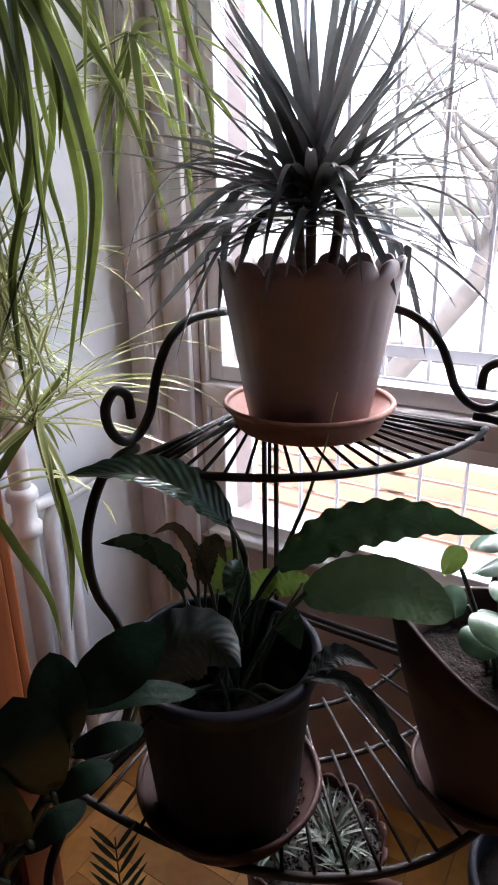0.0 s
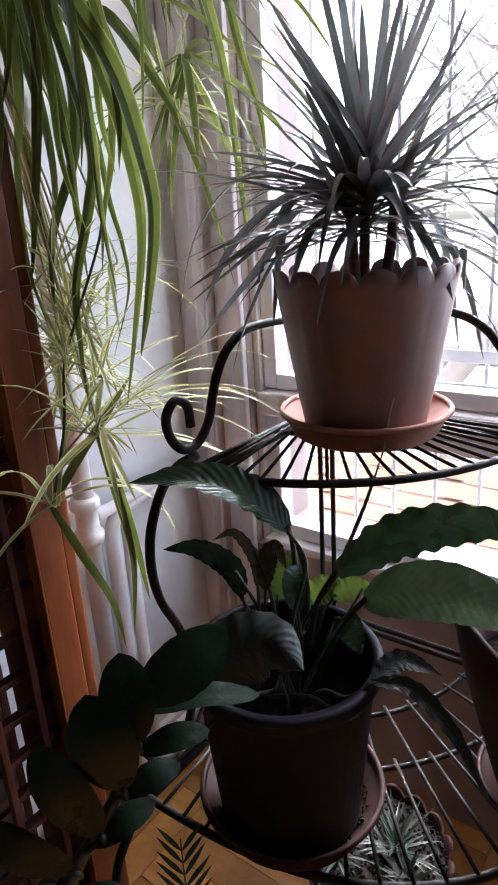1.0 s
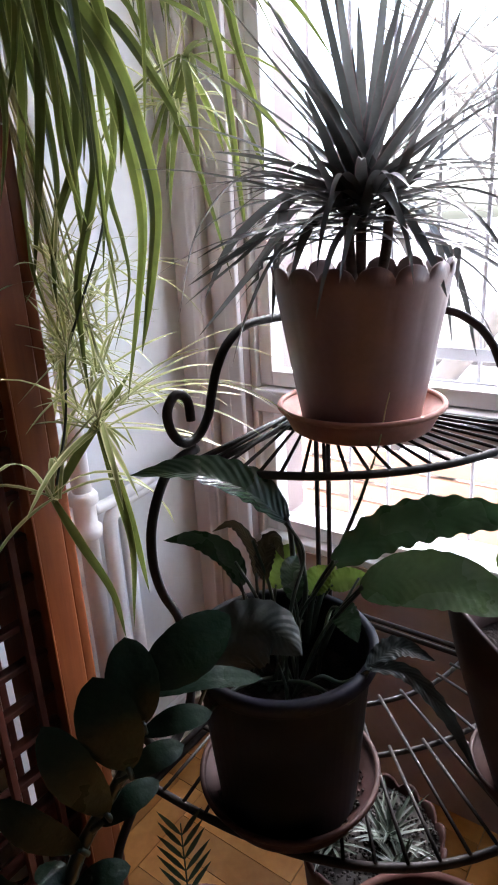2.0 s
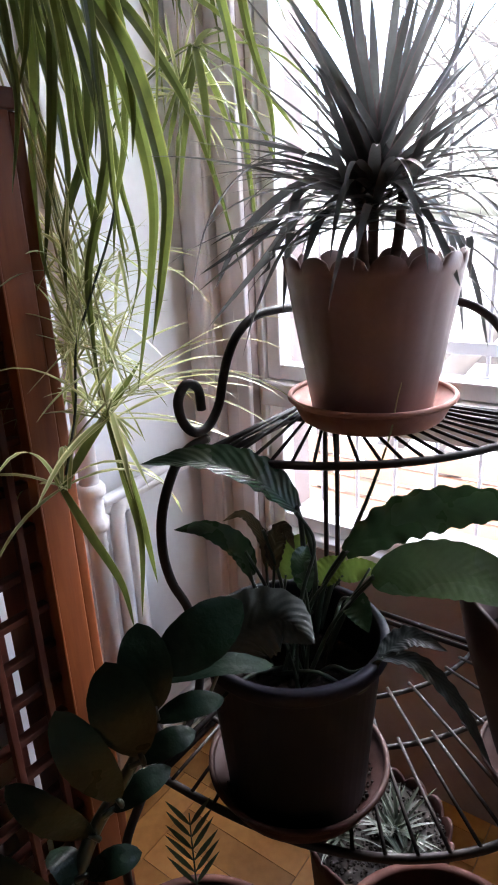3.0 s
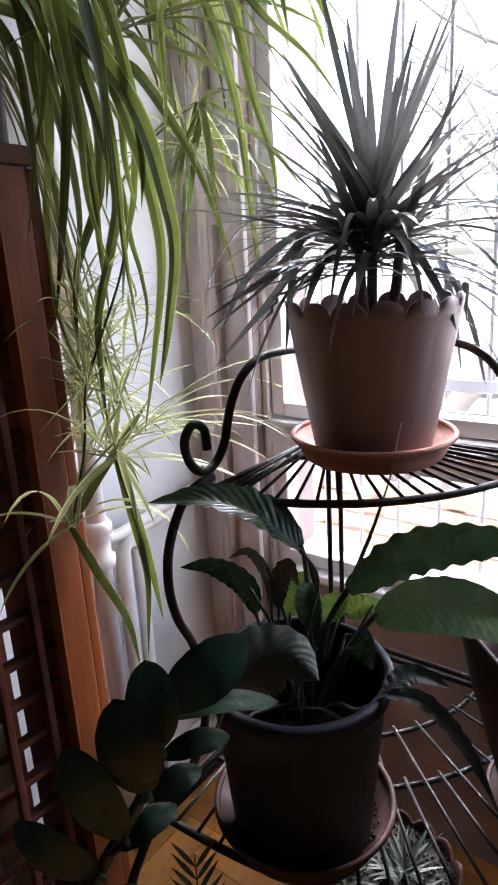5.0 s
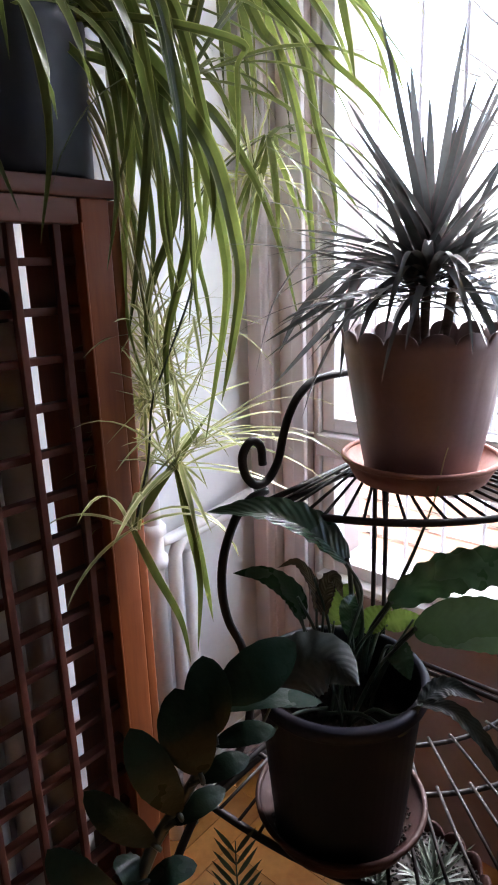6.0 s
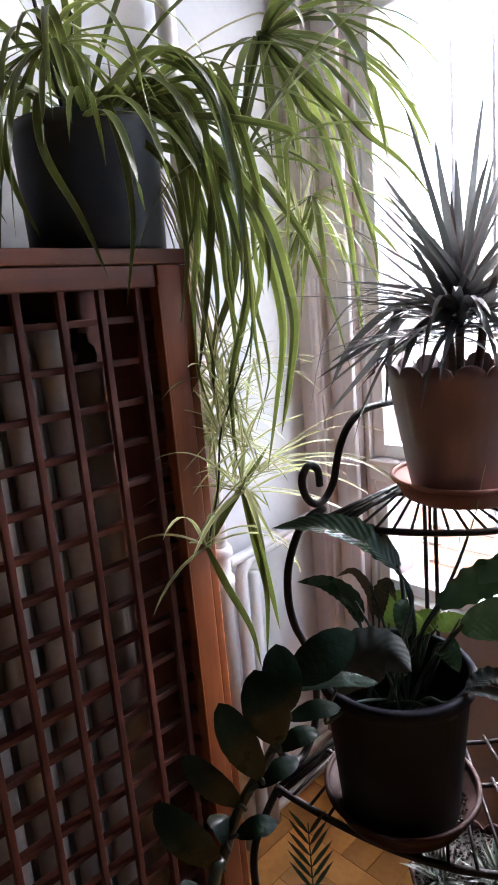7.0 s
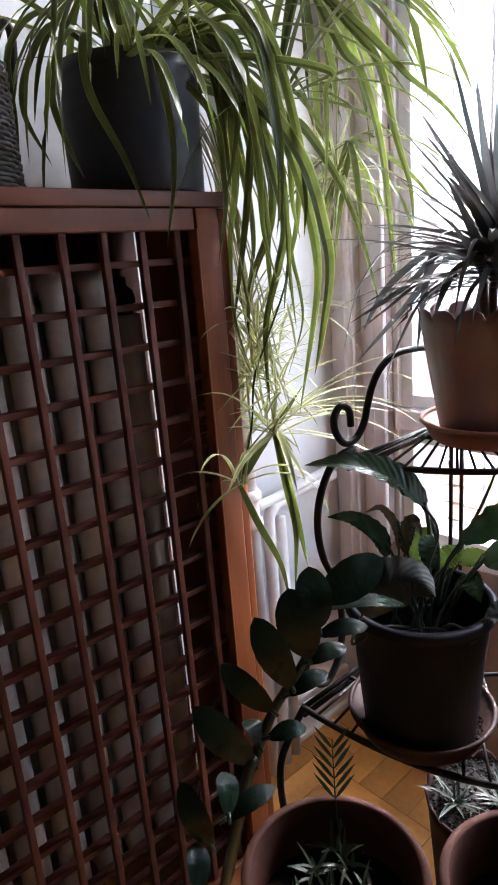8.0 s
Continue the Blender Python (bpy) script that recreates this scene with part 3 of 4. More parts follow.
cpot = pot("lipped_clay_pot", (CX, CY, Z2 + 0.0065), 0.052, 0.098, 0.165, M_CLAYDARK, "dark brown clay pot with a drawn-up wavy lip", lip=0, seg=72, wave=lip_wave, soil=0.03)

# the spider plant's pot on the cover
SX, SY = 0.424, 0.729
spot = pot("spider_pot", (SX, SY, CT + 0.001), 0.092, 0.096, 0.165, M_BLUEBLACK, "dark blue-black plastic pot on the radiator cover", lip=0.0, soil=0.02)


# ---- plants ----
def leaf_part(parent, pts, width, material, name="leaf", n=7, **kw):
    return part(name, blade(spline(pts, n) if len(pts) < 6 else pts, width, **kw), material, parent)


def rosette(parent, centre, count, length, az, el, droop, width, material, seed, n=9, fold=0.3, name="leaf"):
    """Strap leaves that spring from one crown within a fan of directions."""
    rd = random.Random(seed)
    for i in range(count):
        a = az[0] + (az[1] - az[0]) * (i + rd.random()) / count
        e = rd.uniform(*el)
        L = rd.uniform(*length)
        c = Vector(centre) + Vector((rd.uniform(-1, 1), rd.uniform(-1, 1), rd.uniform(-0.5, 0.5))) * 0.008
        pts = arch(c, polar(a, e), L, rd.uniform(*droop), n, 0.035, rd)
        part(name, blade(pts, width * rd.uniform(0.75, 1.15), facing=(-math.cos(a) * 0.4, -math.sin(a) * 0.4, 1), fold=fold, twist=rd.uniform(-0.5, 0.5), seed=i), material, parent)


# dracaena: three canes, the tallest with a dense head of sword leaves
drac = thing("dracaena", (PX, PY, Z1 + 0.14), "dracaena with dark narrow arching leaves on short canes", "house plant")
D = Vector((PX, PY, Z1 + 0.14))


def head(c, count, length, low, high, width, seed):
    """Sword leaves set in a spiral: upright in the heart, arching over and drooping towards the foot."""
    rd = random.Random(seed)
    for i in range(count):
        u = (i + 0.5) / count
        a = i * 2.39996 + rd.uniform(-0.35, 0.35)
        el = high + (low - high) * u ** 0.72 + rd.uniform(-0.24, 0.24)
        base = Vector(c) + Vector((0.006 * math.cos(a), 0.006 * math.sin(a), -0.066 * u))
        pts = arch(base, polar(a, el), length * rd.uniform(0.66, 1.08) * (1 - 0.10 * u), 0.4 + 6.6 * u ** 1.4 * rd.uniform(0.5, 1.3), 12, 0.025, rd)
        for p in pts:                    # hanging leaves lie over the pot's rim
            r = math.hypot(p.x, p.y)
            if p.z < 0.050 and r < 0.110:
                p.x, p.y = p.x * 0.110 / max(r, 0.01), p.y * 0.110 / max(r, 0.01)
        if max((b - a).length for a, b in zip(pts, pts[1:])) > 0.045:
            continue
        part("leaf", blade(pts, width * rd.uniform(0.70, 1.12) * (1.06 - 0.20 * u), facing=(-math.cos(a) * 0.5, -math.sin(a) * 0.5, 1), fold=0.34, kind="sword", twist=rd.uniform(-0.5, 0.5), seed=i), M_DRACAENA, drac)


heads = [(0.012, 0.004, 0.136), (-0.014, 0.010, 0.112), (0.026, -0.022, 0.114)]
for hx, hy, hz in heads:
    part("cane", tube(spline([(hx * 0.35, hy * 0.35, -0.005), (hx * 0.5, hy * 0.9, hz * 0.35), (hx, hy, hz)], 5), 0.0062, 10, taper=0.85), M_TRUNK, drac)
head(heads[0], 84, 0.234, 0.0, 1.30, 0.0146, 11)
head(heads[1], 30, 0.215, -0.20, 0.95, 0.0125, 12)
head(heads[2], 32, 0.215, -0.20, 1.00, 0.0125, 13)
# leaves that droop round the canes and over the rim
rd = random.Random(19)
for k in range(26):
    a = 3.3 + k * 2.39996 + rd.uniform(-0.2, 0.2)
    pts = arch((0.016 * math.cos(a), 0.016 * math.sin(a), rd.uniform(0.080, 0.115)), polar(a, rd.uniform(0.15, 0.6)), rd.uniform(0.12, 0.21), rd.uniform(6, 12), 12, 0.03, rd)
    for p in pts:
        r = math.hypot(p.x, p.y)
        if p.z < 0.050 and 0.06 < r < 0.110:
            p.x, p.y = p.x * 0.110 / r, p.y * 0.110 / r
    part("leaf", blade(pts, rd.uniform(0.009, 0.013), facing=(-math.cos(a) * 0.5, -math.sin(a) * 0.5, 1), fold=0.34, kind="sword", twist=rd.uniform(-0.4, 0.4), seed=k), M_DRACAENA, drac)
# long leaves that hang over the rim
for k, pts in enumerate([((0.700, 0.345, 1.102), (0.680, 0.400, 1.111), (0.665, 0.450, 1.069), (0.606, 0.507, 1.023)),
                         ((0.690, 0.350, 1.098), (0.690, 0.414, 1.096), (0.675, 0.452, 1.046), (0.622, 0.510, 0.964)),
                         ((0.690, 0.350, 1.114), (0.700, 0.430, 1.113), (0.665, 0.484, 1.066), (0.640, 0.511, 1.006)),
                         ((0.680, 0.345, 1.110), (0.665, 0.400, 1.114), (0.655, 0.415, 1.065), (0.630, 0.412, 0.982)),
                         ((0.710, 0.325, 1.110), (0.770, 0.305, 1.091), (0.795, 0.286, 1.036), (0.800, 0.270, 0.934)),
                         ((0.710, 0.320, 1.110), (0.770, 0.290, 1.071), (0.794, 0.262, 1.006), (0.795, 0.240, 0.927)),
                         ((0.700, 0.325, 1.110), (0.695, 0.290, 1.085), (0.682, 0.255, 1.040), (0.672, 0.236, 1.008)),
                         ((0.680, 0.340, 1.108), (0.640, 0.365, 1.082), (0.618, 0.380, 1.028))]):
    leaf_part(drac, [Vector(p) - D for p in pts], 0.0145 if k < 3 else 0.012, M_DRACAENA, fold=0.3, facing=(-0.5, -0.4, 0.8), seed=k)
leaf_part(drac, [(-0.03, 0.0, 0.08), (-0.07, 0.055, 0.075), (-0.11, 0.085, 0.045), (-0.155, 0.115, 0.012)], 0.017, M_DRACAENA, fold=0.3)
leaf_part(drac, [(-0.03, 0.0, 0.09), (-0.08, 0.045, 0.06), (-0.11, 0.07, 0.0), (-0.125, 0.085, -0.055)], 0.014, M_DRACAENA, fold=0.3)
leaf_part(drac, [(-0.03, 0.01, 0.11), (-0.08, 0.08, 0.13), (-0.12, 0.12, 0.08), (-0.14, 0.14, -0.01)], 0.013, M_DRACAENA, fold=0.3)

# peace lily in the black pot
lily = thing("peace_lily", (LX, LY, Z2 + 0.13), "peace lily with broad dark glossy ruffled leaves", "house plant")
O = lily.location.copy()


def lily_leaf(pts, width, facing, material=None, kind="ovate", ripple=0.10, fold=0.3, petiole=True, seed=1, cup=0.0):
    pts = [Vector(p) - O for p in pts]
    lf = part("leaf", blade(spline(pts, 18), width, facing=facing, fold=fold, kind=kind, ripple=ripple, cols=3, seed=seed, cup=cup), material or M_LILY, lily)
    if petiole:
        b, rd = pts[0], random.Random(seed)
        foot = Vector((rd.uniform(-0.02, 0.03), rd.uniform(-0.02, 0.02), 0.0))
        d = (pts[1] - pts[0]).normalized()
        mid = b - d * 0.02 + Vector((0, 0, -0.02))
        part("petiole", tube(spline([foot, foot.lerp(mid, 0.55) + Vector((0, 0, 0.012)), mid, b + d * 0.004], 5), 0.0022, 7, taper=0.7), M_DARKSTEM, lf)
    return lf


lily_leaf([(0.532, 0.286, 0.774), (0.572, 0.243, 0.805), (0.604, 0.180, 0.819), (0.618, 0.112, 0.815)], 0.043, (-0.75, -0.55, 0.45), ripple=0.17, fold=0.15, seed=2)
lily_leaf([(0.510, 0.324, 0.818), (0.499, 0.362, 0.847), (0.476, 0.408, 0.864), (0.445, 0.459, 0.862)], 0.048, (-0.12, -0.42, 0.90), M_LILYRIB, ripple=0.06, fold=0.38, seed=3)
lily_leaf([(0.509, 0.248, 0.769), (0.516, 0.207, 0.788), (0.521, 0.165, 0.793), (0.518, 0.122, 0.785)], 0.054, (-0.55, -0.35, 0.85), M_LILYTHIN, kind="round", ripple=0.03, fold=0.12, seed=4)
lily_leaf([(0.370, 0.314, 0.738), (0.387, 0.300, 0.769), (0.403, 0.273, 0.781), (0.400, 0.242, 0.772)], 0.058, (-0.66, -0.45, 0.60), kind="ovate", material=M_LILYDULL, ripple=0.06, cup=0.25, fold=-0.25, seed=5)
lily_leaf([(0.461, 0.217, 0.730), (0.473, 0.186, 0.728), (0.460, 0.147, 0.712), (0.438, 0.115, 0.688)], 0.014, (-0.5, 0.1, 0.7), material=M_LILYDULL, ripple=0.16, seed=7)
lily_leaf([(0.461, 0.217, 0.728), (0.489, 0.203, 0.737), (0.498, 0.172, 0.730)], 0.020, (-0.4, -0.2, 0.9), material=M_LILYDULL, ripple=0.12, seed=8)
lily_leaf([(0.491, 0.367, 0.745), (0.492, 0.382, 0.772), (0.479, 0.411, 0.790), (0.457, 0.435, 0.793)], 0.024, (-0.6, -0.5, 0.5), M_LILY, seed=9)
lily_leaf([(0.500, 0.355, 0.754), (0.509, 0.364, 0.777), (0.508, 0.386, 0.800), (0.492, 0.401, 0.796)], 0.012, (-0.5, -0.4, 0.6), M_LILYDRY, ripple=0.18, seed=10)
lily_leaf([(0.505, 0.350, 0.750), (0.512, 0.352, 0.775), (0.518, 0.345, 0.790), (0.516, 0.332, 0.772)], 0.020, (-0.5, -0.4, 0.6), M_LILYDRY, ripple=0.18, seed=11)
lily_leaf([(0.517, 0.345, 0.735), (0.533, 0.349, 0.756), (0.552, 0.337, 0.772)], 0.032, (-0.7, -0.5, 0.5), M_LILYLIGHT, seed=12)
lily_leaf([(0.533, 0.319, 0.730), (0.547, 0.311, 0.742), (0.560, 0.299, 0.752)], 0.028, (-0.7, -0.5, 0.5), M_LILYLIGHT, seed=13)
lily_leaf([(0.548, 0.300, 0.735), (0.560, 0.285, 0.742), (0.572, 0.262, 0.744)], 0.024, (-0.6, -0.4, 0.7), M_LILYLIGHT, seed=14)
lily_leaf([(0.514, 0.270, 0.742), (0.503, 0.256, 0.738), (0.497, 0.243, 0.722)], 0.026, (-0.8, -0.5, 0.2), seed=15)
lily_leaf([(0.500, 0.310, 0.740), (0.512, 0.322, 0.765), (0.530, 0.326, 0.772)], 0.022, (-0.6, -0.5, 0.6), seed=21)
stalk = part("flower_stalk", tube(spline([Vector(p) - O for p in ((0.515, 0.305, 0.692), (0.548, 0.306, 0.735), (0.567, 0.300, 0.765), (0.596, 0.293, 0.805), (0.612, 0.286, 0.841))], 6), 0.0034, 8, taper=0.5), M_DARKSTEM, lily)
part("dry_tip", tube(spline([Vector(p) - O for p in ((0.612, 0.286, 0.841), (0.622, 0.281, 0.870), (0.630, 0.279, 0.900), (0.636, 0.277, 0.918))], 5), 0.0011, 6, taper=0.5), M_STRAW, stalk)
rl = random.Random(8)
for k, pts in enumerate([((0.505, 0.318, 0.690), (0.524, 0.326, 0.745), (0.526, 0.330, 0.795), (0.510, 0.324, 0.822)),
                         ((0.515, 0.313, 0.690), (0.534, 0.320, 0.740), (0.538, 0.332, 0.785), (0.520, 0.350, 0.830)),
                         ((0.510, 0.306, 0.690), (0.528, 0.306, 0.735), (0.532, 0.286, 0.776)),
                         ((0.500, 0.285, 0.690), (0.512, 0.270, 0.735), (0.511, 0.245, 0.772)),
                         ((0.490, 0.345, 0.690), (0.496, 0.362, 0.720), (0.490, 0.380, 0.760)),
                         ((0.485, 0.335, 0.690), (0.494, 0.350, 0.730), (0.484, 0.368, 0.775)),
                         ((0.498, 0.330, 0.690), (0.508, 0.345, 0.740), (0.506, 0.362, 0.790))]):
    part("petiole", tube(spline([Vector(p) - O for p in pts], 6), 0.0033 if k < 4 else 0.0022, 8, taper=0.7), M_DARKSTEM, lily)
for k in range(9):
    f = Vector((rl.uniform(-0.025, 0.04), rl.uniform(-0.02, 0.03), 0))
    part("petiole", tube(arch(f, polar(rl.uniform(0, 6.28), rl.uniform(1.1, 1.5)), rl.uniform(0.05, 0.11), rl.uniform(0, 2), 6, 0.05, rl), 0.0022, 6, taper=0.5), M_DARKSTEM, lily)

# plant with round leaves in the lipped clay pot
rp = thing("peperomia", (CX, CY, Z2 + 0.13), "small plant with thick rounded green leaves", "house plant")
RO = rp.location.copy()
for k, (tip, w, up) in enumerate([((0.512, 0.085, 0.772), 0.052, (-0.8, -0.1, 0.6)), ((0.520, 0.060, 0.760), 0.055, (-0.7, -0.2, 0.7)), ((0.628, 0.132, 0.800), 0.046, (-0.3, -0.2, 0.9)),
                                  ((0.650, 0.080, 0.800), 0.050, (-0.4, -0.2, 0.8)), ((0.560, 0.020, 0.775), 0.050, (-0.6, -0.4, 0.7)), ((0.643, 0.165, 0.758), 0.034, (-0.6, 0.2, 0.7)),
                                  ((0.600, 0.040, 0.810), 0.045, (-0.5, -0.3, 0.8)), ((0.570, 0.100, 0.742), 0.040, (-0.6, 0.1, 0.8)), ((0.585, 0.150, 0.745), 0.034, (-0.5, 0.1, 0.8)), ((0.545, 0.110, 0.735), 0.036, (-0.6, 0, 0.8)),
                                  ((0.660, 0.125, 0.760), 0.044, (-0.5, 0, 0.8)), ((0.630, 0.085, 0.752), 0.048, (-0.5, 0, 0.8)), ((0.590, 0.060, 0.756), 0.046, (-0.5, -0.2, 0.8))]):
    t = Vector(tip) - RO
    hd = Vector((t.x, t.y, 0.0)).normalized()
    b = t - hd * w * 0.75 + Vector((0, 0, 0.006))
    lf = part("leaf", blade(spline([b, b.lerp(t, 0.5) + Vector((0, 0, 0.006)), t], 8), w, facing=up, kind="round", fold=0.12, cols=3, cup=0.15, seed=k), M_LILYLIGHT if k == 5 else M_ROUND, rp)
    part("petiole", tube(spline([Vector((hd.x * 0.01, hd.y * 0.01, 0)), (b + Vector((0, 0, 0))) * 0.55, b], 6), 0.0022, 6), M_DARKSTEM, lf)

# zz plant in the foreground
ZX, ZY, ZH = 0.055, 0.352, 0.34
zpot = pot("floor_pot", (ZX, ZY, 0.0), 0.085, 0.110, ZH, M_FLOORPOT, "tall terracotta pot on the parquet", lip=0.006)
zz = thing("zz_plant", (ZX, ZY, ZH - 0.032), "zz plant with thick glossy dark leaflets in pairs", "house plant")
ZO = zz.location.copy()
zstem = spline([Vector(p) - ZO for p in ((0.098, 0.345, 0.306), (0.195, 0.328, 0.612), (0.217, 0.331, 0.641), (0.241, 0.328, 0.680), (0.258, 0.317, 0.710), (0.275, 0.307, 0.740), (0.294, 0.306, 0.774), (0.301, 0.304, 0.789))], 6)
stem = part("stem", tube(zstem, 0.0066, 10, taper=0.45), M_ZZSTEM, zz)


def zz_leaf(b, t, w, facing, seed):
    """A thick elliptic leaflet on a short stalk."""
    b, t, f = Vector(b) - ZO, Vector(t) - ZO, Vector(facing).normalized()
    mid = b.lerp(t, 0.5) + f * 0.006
    lf = part("leaflet", blade(spline([b, mid, t - f * 0.004], 8), w, facing=facing, kind="ellipse", fold=0.16, cols=3, cup=0.14, ripple=0.03, seed=seed), M_ZZ, zz)
    part("stalk", tube([b - (t - b).normalized() * 0.006, b + (t - b).normalized() * 0.004], 0.0022, 6), M_ZZSTEM, lf)


F, G, K = (-0.65, -0.6, 0.45), (-0.28, -0.42, 0.86), (0.25, -0.35, 0.90)
zz_leaf((0.296, 0.308, 0.788), (0.351, 0.270, 0.826), 0.040, F, 1)
zz_leaf((0.288, 0.301, 0.764), (0.297, 0.320, 0.822), 0.036, F, 2)
zz_leaf((0.271, 0.301, 0.739), (0.265, 0.318, 0.812), 0.042, F, 3)
zz_leaf((0.255, 0.310, 0.709), (0.233, 0.334, 0.789), 0.033, F, 4)
zz_leaf((0.239, 0.323, 0.685), (0.200, 0.351, 0.747), 0.026, F, 5)
zz_leaf((0.210, 0.326, 0.640), (0.172, 0.363, 0.709), 0.034, F, 6)
zz_leaf((0.146, 0.320, 0.594), (0.137, 0.347, 0.655), 0.026, F, 7)
zz_leaf((0.300, 0.305, 0.779), (0.353, 0.246, 0.786), 0.022, (0.10, -0.22, 0.97), 8)
zz_leaf((0.287, 0.304, 0.756), (0.325, 0.270, 0.764), 0.019, G, 9)
zz_leaf((0.270, 0.305, 0.733), (0.305, 0.281, 0.746), 0.019, G, 10)
zz_leaf((0.250, 0.315, 0.702), (0.291, 0.295, 0.718), 0.019, G, 11)
zz_leaf((0.225, 0.320, 0.665), (0.255, 0.294, 0.675), 0.019, G, 12)
zz_leaf((0.218, 0.324, 0.657), (0.221, 0.346, 0.678), 0.024, K, 13)
zz_leaf((0.156, 0.302, 0.634), (0.169, 0.321, 0.666), 0.024, K, 14)
zz_leaf((0.117, 0.306, 0.571), (0.133, 0.327, 0.607), 0.024, K, 15)
zz_leaf((0.158, 0.312, 0.622), (0.208, 0.294, 0.638), 0.019, G, 16)

# spider plant on the cover, with runners and plantlets
spider = thing("spider_plant", (SX, SY, CT + 0.14), "large spider plant with long striped leaves trailing down", "house plant")
SO = spider.location.copy()
rosette(spider, (0, 0, 0.01), 20, (0.24, 0.40), (0, 6.283), (0.5, 1.25), (2.5, 5.0), 0.0110, M_SPIDER, 101, 12)
rosette(spider, (0.03, -0.01, 0.015), 9, (0.34, 0.50), (-0.9, 0.5), (0.3, 0.9), (3.5, 6.5), 0.0120, M_SPIDER, 103, 14)
rosette(spider, (-0.03, -0.05, 0.01), 9, (0.24, 0.40), (-2.6, -1.3), (0.2, 0.9), (6.0, 10.0), 0.0115, M_SPIDER, 104, 12)
# the curtain of leaves that hangs past the cover's corner


def long_leaf(width, *pts, twist=0.0, seed=1, crown=None, rise=None):
    """A trailing strap leaf: it rises from its crown and bends over before it hangs."""
    rd = random.Random(seed)
    if crown is None:
        crown = (SX + rd.uniform(-0.03, 0.05), SY + rd.uniform(-0.06, 0.03), 1.375)
    rise = rd.uniform(0.01, 0.085) if rise is None else rise
    top = Vector(crown).lerp(Vector(pts[0]), 0.55) + Vector((0, 0, rise))
    out = [Vector(crown), top, *pts]
    part("leaf", blade(spline([Vector(p) - SO for p in out], 7), width, facing=(-0.7, -0.5, 0.3), fold=0.55, twist=twist, seed=seed), M_SPIDER, spider, smooth=False)


long_leaf(0.020, (0.541, 0.601, 1.333), (0.549, 0.559, 1.280), (0.559, 0.531, 1.226), (0.561, 0.509, 1.150), (0.552, 0.495, 1.096), (0.530, 0.494, 1.017), (0.511, 0.493, 0.965), twist=-0.5, seed=1)
long_leaf(0.016, (0.556, 0.587, 1.301), (0.568, 0.553, 1.219), (0.573, 0.535, 1.139), (0.572, 0.533, 1.077), (0.555, 0.539, 0.991), (0.529, 0.542, 0.902), twist=0.4, seed=2)
long_leaf(0.017, (0.538, 0.649, 1.353), (0.529, 0.637, 1.302), (0.520, 0.629, 1.224), (0.509, 0.638, 1.145), (0.501, 0.635, 1.061), (0.506, 0.625, 0.989), twist=0.7, seed=3)
long_leaf(0.016, (0.541, 0.624, 1.343), (0.534, 0.618, 1.306), (0.539, 0.605, 1.230), (0.542, 0.596, 1.163), (0.541, 0.595, 1.122), twist=-0.3, seed=4)
long_leaf(0.014, (0.559, 0.607, 1.276), (0.560, 0.604, 1.177), (0.534, 0.621, 1.102), (0.526, 0.629, 1.060), (0.518, 0.629, 0.992), twist=0.2, seed=5)
long_leaf(0.015, (0.548, 0.611, 1.327), (0.548, 0.599, 1.287), (0.557, 0.590, 1.227), (0.560, 0.580, 1.163), (0.550, 0.588, 1.109), (0.529, 0.599, 1.033), (0.522, 0.597, 0.970), (0.514, 0.587, 0.907), twist=-0.5, seed=6)
long_leaf(0.008, (0.571, 0.621, 1.285), (0.588, 0.604, 1.188), (0.598, 0.604, 1.119), (0.605, 0.599, 1.073), (0.604, 0.597, 1.021), (0.578, 0.609, 0.945), twist=0.4, seed=7)
long_leaf(0.010, (0.558, 0.493, 1.339), (0.565, 0.498, 1.314), (0.574, 0.508, 1.249), (0.575, 0.524, 1.152), twist=0.7, seed=8)
long_leaf(0.010, (0.469, 0.606, 1.297), (0.474, 0.603, 1.233), (0.472, 0.603, 1.185), (0.460, 0.615, 1.115), twist=-0.3, seed=9)
long_leaf(0.012, (0.500, 0.599, 1.322), (0.501, 0.609, 1.255), (0.490, 0.623, 1.206), twist=0.2, seed=10)
long_leaf(0.013, (0.529, 0.601, 1.325), (0.524, 0.603, 1.254), (0.518, 0.615, 1.174), (0.510, 0.628, 1.100), (0.499, 0.636, 1.034), twist=-0.5, seed=11)
long_leaf(0.011, (0.588, 0.582, 1.271), (0.595, 0.586, 1.177), (0.586, 0.603, 1.105), (0.578, 0.610, 1.041), twist=0.4, seed=12)
long_leaf(0.014, (0.600, 0.636, 1.324), (0.642, 0.617, 1.309), (0.695, 0.609, 1.257), (0.730, 0.598, 1.198), (0.768, 0.595, 1.115), (0.789, 0.582, 1.010), twist=0.7, seed=13, crown=(0.690, 0.640, 1.520), rise=0.0)
long_leaf(0.015, (0.691, 0.568, 1.395), (0.722, 0.562, 1.368), (0.768, 0.563, 1.270), (0.800, 0.569, 1.122), (0.804, 0.565, 1.067), twist=-0.3, seed=14, crown=(0.690, 0.640, 1.520), rise=0.0)
long_leaf(0.013, (0.715, 0.539, 1.394), (0.736, 0.533, 1.356), (0.761, 0.532, 1.286), (0.785, 0.522, 1.211), (0.793, 0.523, 1.149), twist=0.2, seed=15, crown=(0.690, 0.640, 1.520), rise=0.0)
long_leaf(0.013, (0.696, 0.501, 1.379), (0.706, 0.473, 1.343), (0.724, 0.430, 1.300), (0.739, 0.390, 1.243), twist=-0.5, seed=16, crown=(0.690, 0.640, 1.520), rise=0.0)
rs = random.Random(77)
